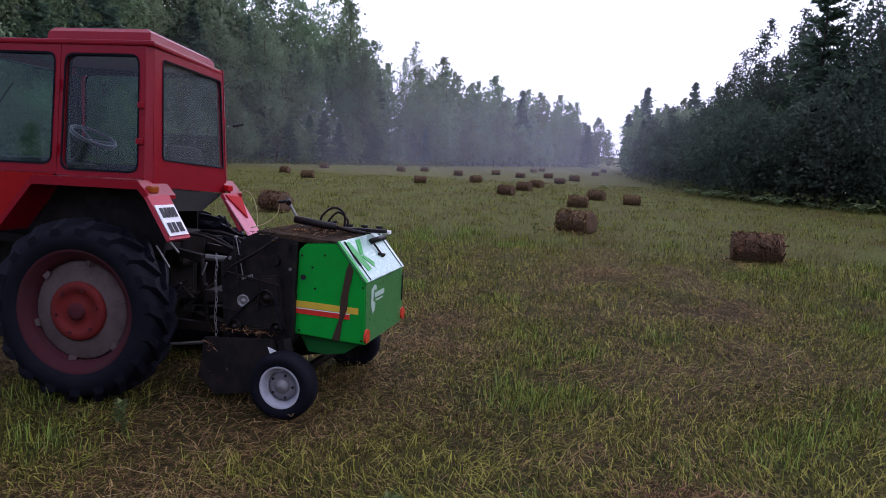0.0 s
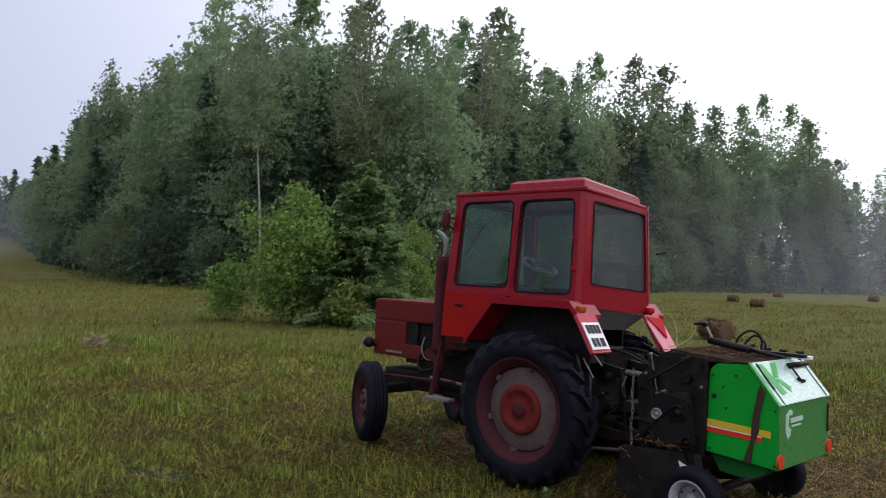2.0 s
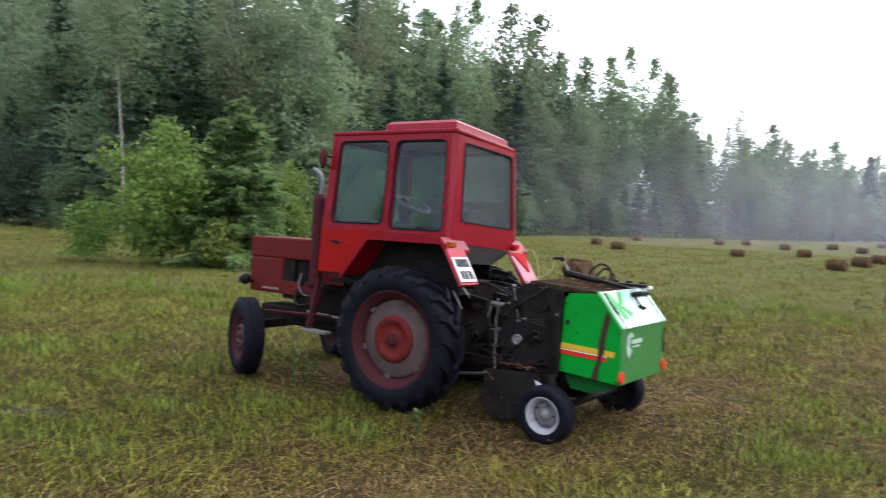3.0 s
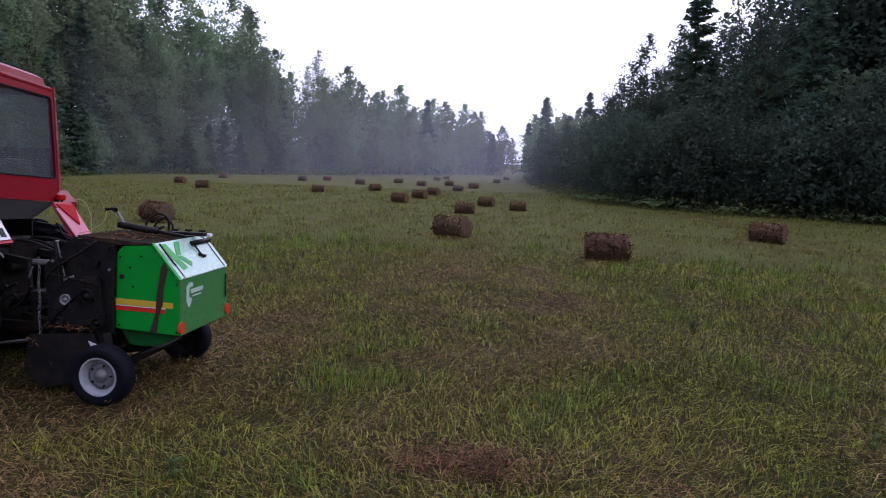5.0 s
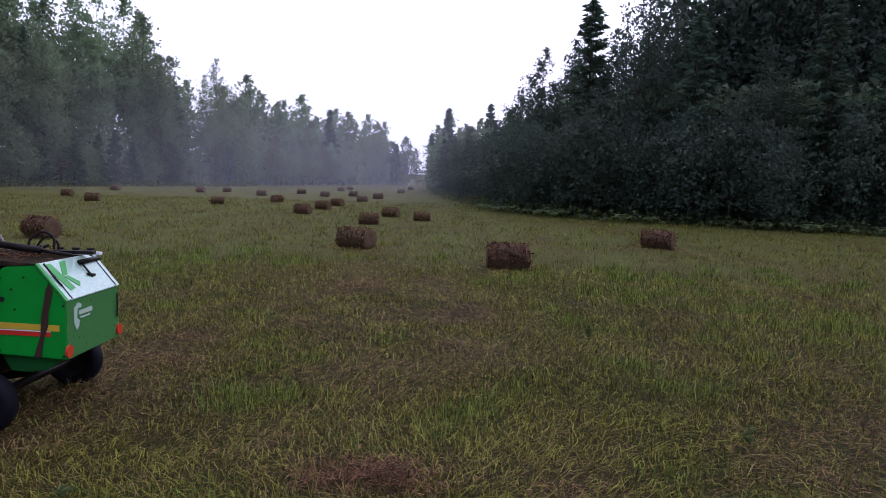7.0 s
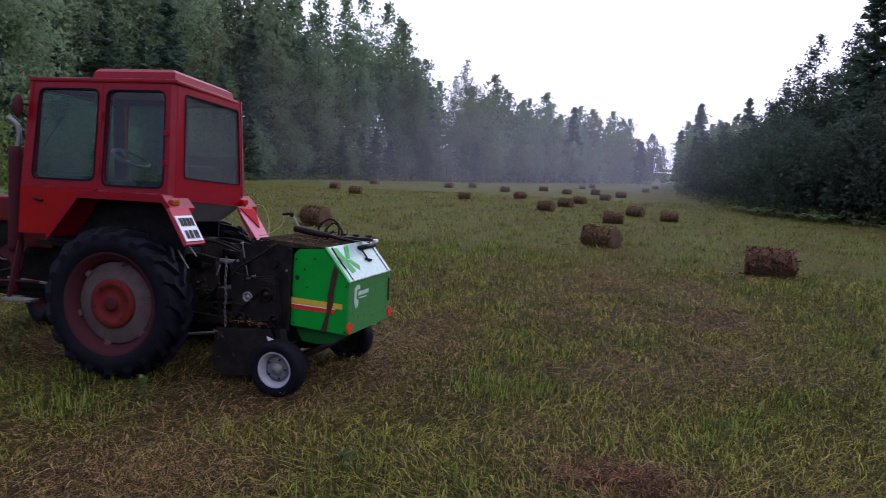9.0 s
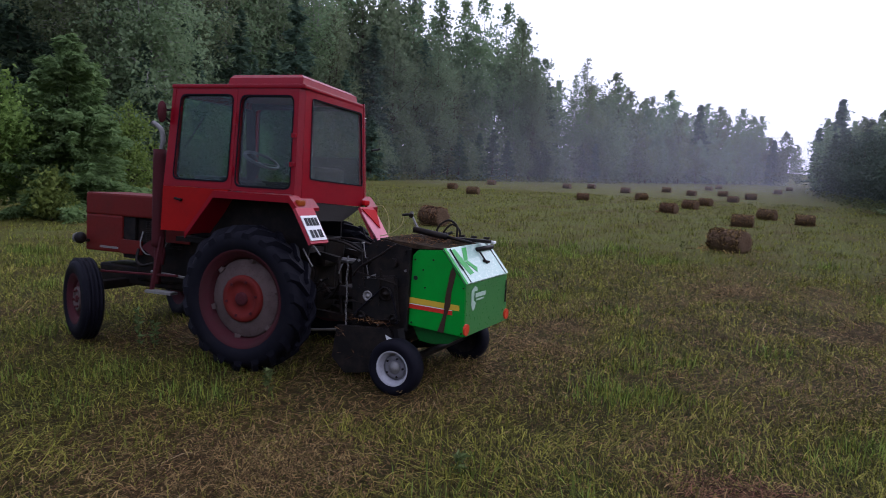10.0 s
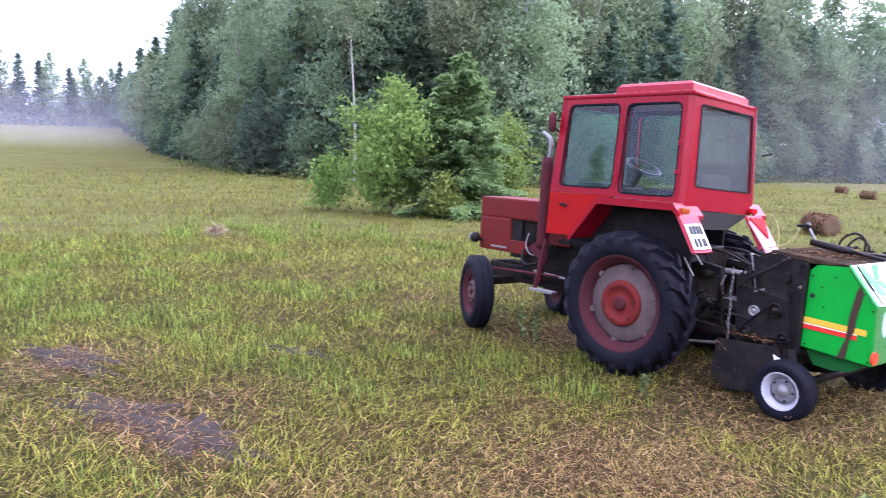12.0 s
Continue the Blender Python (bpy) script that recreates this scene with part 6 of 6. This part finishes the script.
    bar(bm, (1.27, 0.18, 1.08), (1.17, 0.17, 1.25), 0.02, seg=8)
    rod = part("crank_rod", bm, STEEL, B, "worn crank rod")
    bm = bmesh.new()
    bar(bm, (1.18, 0.14, 1.25), (1.15, 0.20, 1.265), 0.038, seg=10)
    bar(bm, (1.16, 0.15, 1.26), (1.10, 0.14, 1.25), 0.022, seg=8)
    part("crank_head", bm, GREASE, rod)
    bm = bmesh.new()
    pipe(bm, [(1.11, 0.14, 1.25), (1.10, 0.13, 1.17), (1.03, 0.09, 1.10), (0.95, 0.04, 1.07)], 0.0035, 5)
    part("twine", bm, WIRE, rod, "pale twine", True)

    # belly
    bm = bmesh.new()
    slab(bm, [(1.49, -W + 0.06, 0.474), (1.93, -W + 0.06, 0.446), (1.88, -W + 0.06, 0.42), (1.80, -W + 0.06, 0.365), (1.68, -W + 0.06, 0.345), (1.56, -W + 0.06, 0.355)], (0, 2 * W - 0.12, 0))
    part("belly", bm, SHADEGREEN, B, "rounded green belly, shade in its darker colour")
    # black front chamber
    shape = [(0.98, 0.88), (1.16, 1.065), (1.24, 1.098), (1.50, 1.05), (1.487, 0.42), (1.02, 0.36)]
    for s in (-1, 1):
        bm = bmesh.new()
        slab(bm, [(x, s * (W + 0.01), z) for x, z in shape], (0, -s * 0.02, 0))
        plate = part("front_plate", bm, BLACKPL, B, "dusty black side plate")
        bm = bmesh.new()
        slab(bm, [(1.04, s * (W + 0.012), 0.50), (1.10, s * (W + 0.012), 0.80), (1.40, s * (W + 0.012), 0.84), (1.44, s * (W + 0.012), 0.48)], (0, s * 0.05, 0))
        bmesh.ops.bevel(bm, geom=list(bm.edges), offset=0.015, segments=2, affect="EDGES")
        part("gear_guard", bm, BLACKPL, plate)
        bm = bmesh.new()
        lathe(bm, [(s * 0.0, 0.04), (s * 0.012, 0.04), (s * 0.014, 0.03), (s * 0.004, 0.028), (s * 0.004, 0.014), (s * 0.016, 0.012), (s * 0.016, 0.001)], (1.17, s * (W + 0.06), 0.665), 20)
        part("roller_hub", bm, STEEL, plate, "worn bare-metal roller hub", True)
        for x, z, r in ((1.36, 0.93, 0.035), (1.12, 0.92, 0.03), (1.33, 0.56, 0.03)):
            bm = bmesh.new()
            bar(bm, (x, s * (W + 0.01), z), (x, s * (W + 0.05), z), 2 * r, seg=14)
            part("bearing", bm, GREASE, plate)
        for (xa, za), (xb, zb) in (((1.10, 1.04), (1.14, 0.72)), ((1.28, 0.88), (1.27, 0.60)), ((1.06, 0.84), (1.42, 0.78)), ((1.05, 0.47), (1.46, 0.52)), ((1.02, 0.62), (1.12, 0.60))):
            bm = bmesh.new()
            bar(bm, (xa, s * (W + 0.07), za), (xb, s * (W + 0.07), zb), 0.011, seg=6)
            part("guard_rod", bm, GREASE, plate)
    bm = bmesh.new()
    bar(bm, (1.10, -W, 0.66), (1.10, W, 0.66), 0.2, seg=16)
    bar(bm, (1.2, -W, 0.92), (1.2, W, 0.92), 0.18, seg=16)
    bar(bm, (1.3, -W, 0.5), (1.3, W, 0.5), 0.18, seg=16)
    part("rollers", bm, GREASE, B)
    bm = bmesh.new()
    slab(bm, [(0.985, -W, 0.88), (0.985, W, 0.88), (1.16, W, 1.06), (1.16, -W, 1.06)], (0.012, 0, -0.012))
    slab(bm, [(1.16, -W, 1.062), (1.16, W, 1.062), (1.24, W, 1.095), (1.24, -W, 1.095)], (0.004, 0, -0.012))
    slab(bm, [(1.0, -W, 0.40), (1.0, W, 0.40), (0.985, W, 0.87), (0.985, -W, 0.87)], (0.012, 0, 0))
    part("front_sheet", bm, BLACKPL, B)
    for s in (-1, 1):
        y = s * (W + 0.075)
        for (x, z), r in (((1.33, 0.70), 0.05), ((1.12, 0.50), 0.045), ((1.40, 0.52), 0.035)):
            bm = bmesh.new()
            lathe(bm, [(-0.012, r * 0.9), (-0.012, r), (-0.004, r), (0, r * 0.93), (0.004, r), (0.012, r), (0.012, r * 0.9), (0.006, r * 0.35), (0.02 * s, r * 0.3), (0.02 * s, 0.001)], (x, y, z), 24)
            part("pulley", bm, GREASE, B, "", True)
        bm = bmesh.new()
        pipe(bm, [(1.31, y, 0.75), (1.09, y, 0.54), (1.075, y, 0.50), (1.12, y, 0.455), (1.40, y, 0.485), (1.435, y, 0.52), (1.38, y, 0.70), (1.31, y, 0.75)], 0.006, 5)
        part("drive_belt", bm, RUBBER, B, "", True)
        for k, (x, z) in enumerate(((1.05, 0.92), (1.2, 1.04), (1.45, 1.02), (1.46, 0.88), (1.47, 0.62), (1.04, 0.42), (1.24, 0.45), (1.06, 0.72), (1.22, 0.80))):
            bm = bmesh.new()
            bar(bm, (x, s * (W + 0.01), z), (x, s * (W + 0.022), z), 0.022, seg=6)
            part("plate_bolt", bm, STEEL if k % 3 == 0 else GREASE, B)
        bm = bmesh.new()
        pipe(bm, [(1.02, s * 0.44, 0.80), (1.10, s * 0.47, 0.88), (1.26, s * 0.46, 0.98), (1.38, s * 0.44, 1.07)], 0.010, 6)
        part("grease_hose", bm, GREASE, B, "", True)
        bm = bmesh.new()
        slab(bm, [(1.475, s * (W + 0.011), 0.44), (1.498, s * (W + 0.011), 0.44), (1.505, s * (W + 0.011), 1.04), (1.482, s * (W + 0.011), 1.045)], (0, s * 0.025, 0))
        part("edge_flange", bm, BLACKPL, B)
    # hanging chain, link by link
    for k in range(16):
        z = 0.93 - 0.034 * k
        bm = bmesh.new()
        c = Vector((0.985 + 0.004 * math.sin(k), -0.47, z))
        u = Vector((0, 1, 0)) if k % 2 else Vector((1, 0, 0))
        pipe(bm, [c + u * 0.008 * math.cos(t) + Vector((0, 0, 0.021 * math.sin(t))) for t in (2 * math.pi * j / 5 for j in range(6))], 0.0024, 4)
        part("chain_link", bm, STEEL, B)
    # hand lever and drawbar
    bm = bmesh.new()
    bar(bm, (1.16, -0.44, 0.78), (1.10, -0.44, 1.06), 0.008, seg=8)
    bar(bm, (1.15, -0.445, 0.80), (1.22, -0.445, 0.83), 0.016, 0.01)
    bar(bm, (1.22, -0.445, 0.83), (1.225, -0.445, 0.56), 0.006, seg=6)
    bar(bm, (1.10, -0.455, 1.06), (1.10, -0.425, 1.06), 0.014, seg=8)
    part("hand_lever", bm, STEEL, B, "worn hand lever")
    for s in (-1, 1):
        bm = bmesh.new()
        bar(bm, (0.62, s * 0.10, 0.45), (1.02, s * 0.36, 0.46), 0.06)
        part("drawbar", bm, GREASE, B)
    bm = bmesh.new()
    box(bm, 0.86, 1.0, -0.40, 0.40, 0.62, 0.70, 0.01)
    box(bm, 0.93, 1.0, -0.06, 0.06, 0.62, 0.92, 0.01)
    part("hitch_frame", bm, GREASE, B)
    # pickup with tines and side guards
    bm = bmesh.new()
    bar(bm, (1.08, -0.46, 0.25), (1.08, 0.46, 0.25), 0.22, seg=16)
    pick = part("pickup_drum", bm, GREASE, B)
    for k in range(12):
        bm = bmesh.new()
        y = -0.42 + 0.076 * k
        pipe(bm, [(1.02, y, 0.3), (0.93, y, 0.27), (0.88, y, 0.18)], 0.005, 4)
        part("tine", bm, STEEL, pick)
    for s in (-1, 1):
        bm = bmesh.new()
        slab(bm, [(0.92, s * 0.50, 0.42), (1.38, s * 0.50, 0.45), (1.46, s * 0.50, 0.33), (1.40, s * 0.50, 0.12), (1.0, s * 0.50, 0.05), (0.88, s * 0.50, 0.16)], (0, -s * 0.02, 0))
        bmesh.ops.bevel(bm, geom=list(bm.edges), offset=0.006, segments=2, affect="EDGES")
        guard = part("pickup_guard", bm, BLACKPL, B, "black pickup side guard")
        bm = bmesh.new()
        slab(bm, [(1.36, s * 0.503, 0.40), (1.42, s * 0.503, 0.38), (1.42, s * 0.503, 0.34), (1.38, s * 0.503, 0.35)], (0, s * 0.003, 0))
        part("warning_sticker", bm, WHITE, guard, "small worn white sticker")
        # wheel arm, tyre and white rim
        bm = bmesh.new()
        bar(bm, (1.45, s * 0.47, 0.45), (1.52, s * 0.50, 0.22), 0.06)
        part("wheel_arm", bm, BLACKPL, B)
        c = (1.52, s * 0.605, 0.205)
        bm = bmesh.new()
        w = 0.068
        lathe(bm, [(s * w * 0.9, 0.132), (s * w * 0.95, 0.12), (s * w * 0.7, 0.112), (s * w * 0.3, 0.104), (s * w * 0.1, 0.095), (s * w * 0.05, 0.09)], c, 36)
        lathe(bm, [(-s * w * 0.9, 0.132), (-s * w * 0.6, 0.11), (s * w * 0.3, 0.09)], c, 36)
        rim = part("wheel", bm, RIMSILVER, B, "small wheel with a dull silver rim", True)
        bm = bmesh.new()
        lathe(bm, [(s * w * 0.08, 0.097), (s * w * 0.12, 0.088), (s * w * 0.3, 0.082), (s * w * 0.36, 0.06), (s * w * 0.3, 0.05), (s * w * 0.3, 0.001)], c, 32)
        part("wheel_dish", bm, RIMGREY, rim, "scuffed grey wheel dish", True)
        for k in range(5):
            a = 2 * math.pi * k / 5
            bm = bmesh.new()
            p = Vector(c) + Vector((0.07 * math.cos(a), s * w * 0.3, 0.07 * math.sin(a)))
            bar(bm, p, p + Vector((0, s * 0.012, 0)), 0.016, seg=6)
            part("wheel_nut", bm, GREASE, rim)
        bm = bmesh.new()
        lathe(bm, [(-s * w * 0.88, 0.13), (-s * w * 0.5, 0.1), (-s * w * 0.4, 0.04), (-s * w * 0.4, 0.001)], c, 28)
        part("inner_dish", bm, BLACKPL, rim, "muddy dark inner side of the rim", True)
        bm = bmesh.new()
        lathe(bm, [(s * w * 0.85, 0.122), (s * w, 0.14), (s * w * 1.08, 0.168), (s * w * 0.95, 0.192), (s * w * 0.6, 0.204), (0, 0.206), (-s * w * 0.6, 0.204), (-s * w * 0.95, 0.192), (-s * w * 1.08, 0.168), (-s * w, 0.14), (-s * w * 0.85, 0.122)], c, 44)
        part("tyre", bm, RUBBER, rim, "black rubber tyre", True)
        bm = bmesh.new()
        lathe(bm, [(s * w * 0.3, 0.046), (s * w * 0.5, 0.043), (s * w * 0.54, 0.03), (s * w * 0.66, 0.026), (s * w * 0.68, 0.001)], c, 20)
        part("hub_cap", bm, STEEL, rim, "grey metal hub cap", True)
    bm = bmesh.new()
    bar(bm, (1.52, -0.56, 0.215), (1.52, 0.56, 0.215), 0.06, seg=10)
    part("axle", bm, GREASE, B)
    bm = bmesh.new()
    slab(bm, [(0.50, -0.42, 0.30), (0.90, -0.40, 0.36), (0.92, -0.30, 0.33), (0.52, -0.34, 0.28)], (0, 0, 0.012))
    part("feed_plate", bm, STEEL, B, "bent light metal plate")
    return B


build_baler()


# ---- hay caught on the baler ----
def build_wisps():
    rng = np.random.default_rng(31)
    m = pose(-3.84, 4.227, 0.0, -0.8, 0, 5.74)
    pts = []
    for x, y, z, sx, sy, n in ((1.2, -0.485, 0.475, 0.1, 0.02, 150), (1.0, -0.1, 0.37, 0.05, 0.25, 160), (1.45, 0.0, 1.085, 0.13, 0.22, 420), (1.05, -0.2, 0.2, 0.1, 0.2, 160)):
        for _ in range(n):
            p = m @ Vector((x + rng.normal(0, sx), y + rng.normal(0, sy), z + abs(rng.normal(0, 0.012))))
            pts.append(tuple(p))
    way = rng.normal(size=(len(pts), 3)) * (1, 1, 0.3)
    v, f = leaf_cloud(np.array(pts), 0.0055, rng, 0, way / np.linalg.norm(way, axis=1, keepdims=True), 9.0)
    tagged(soup("hay_wisps", v, f, STRAW), "loose dry hay caught on the baler", "hay", kind="stuff")


build_wisps()
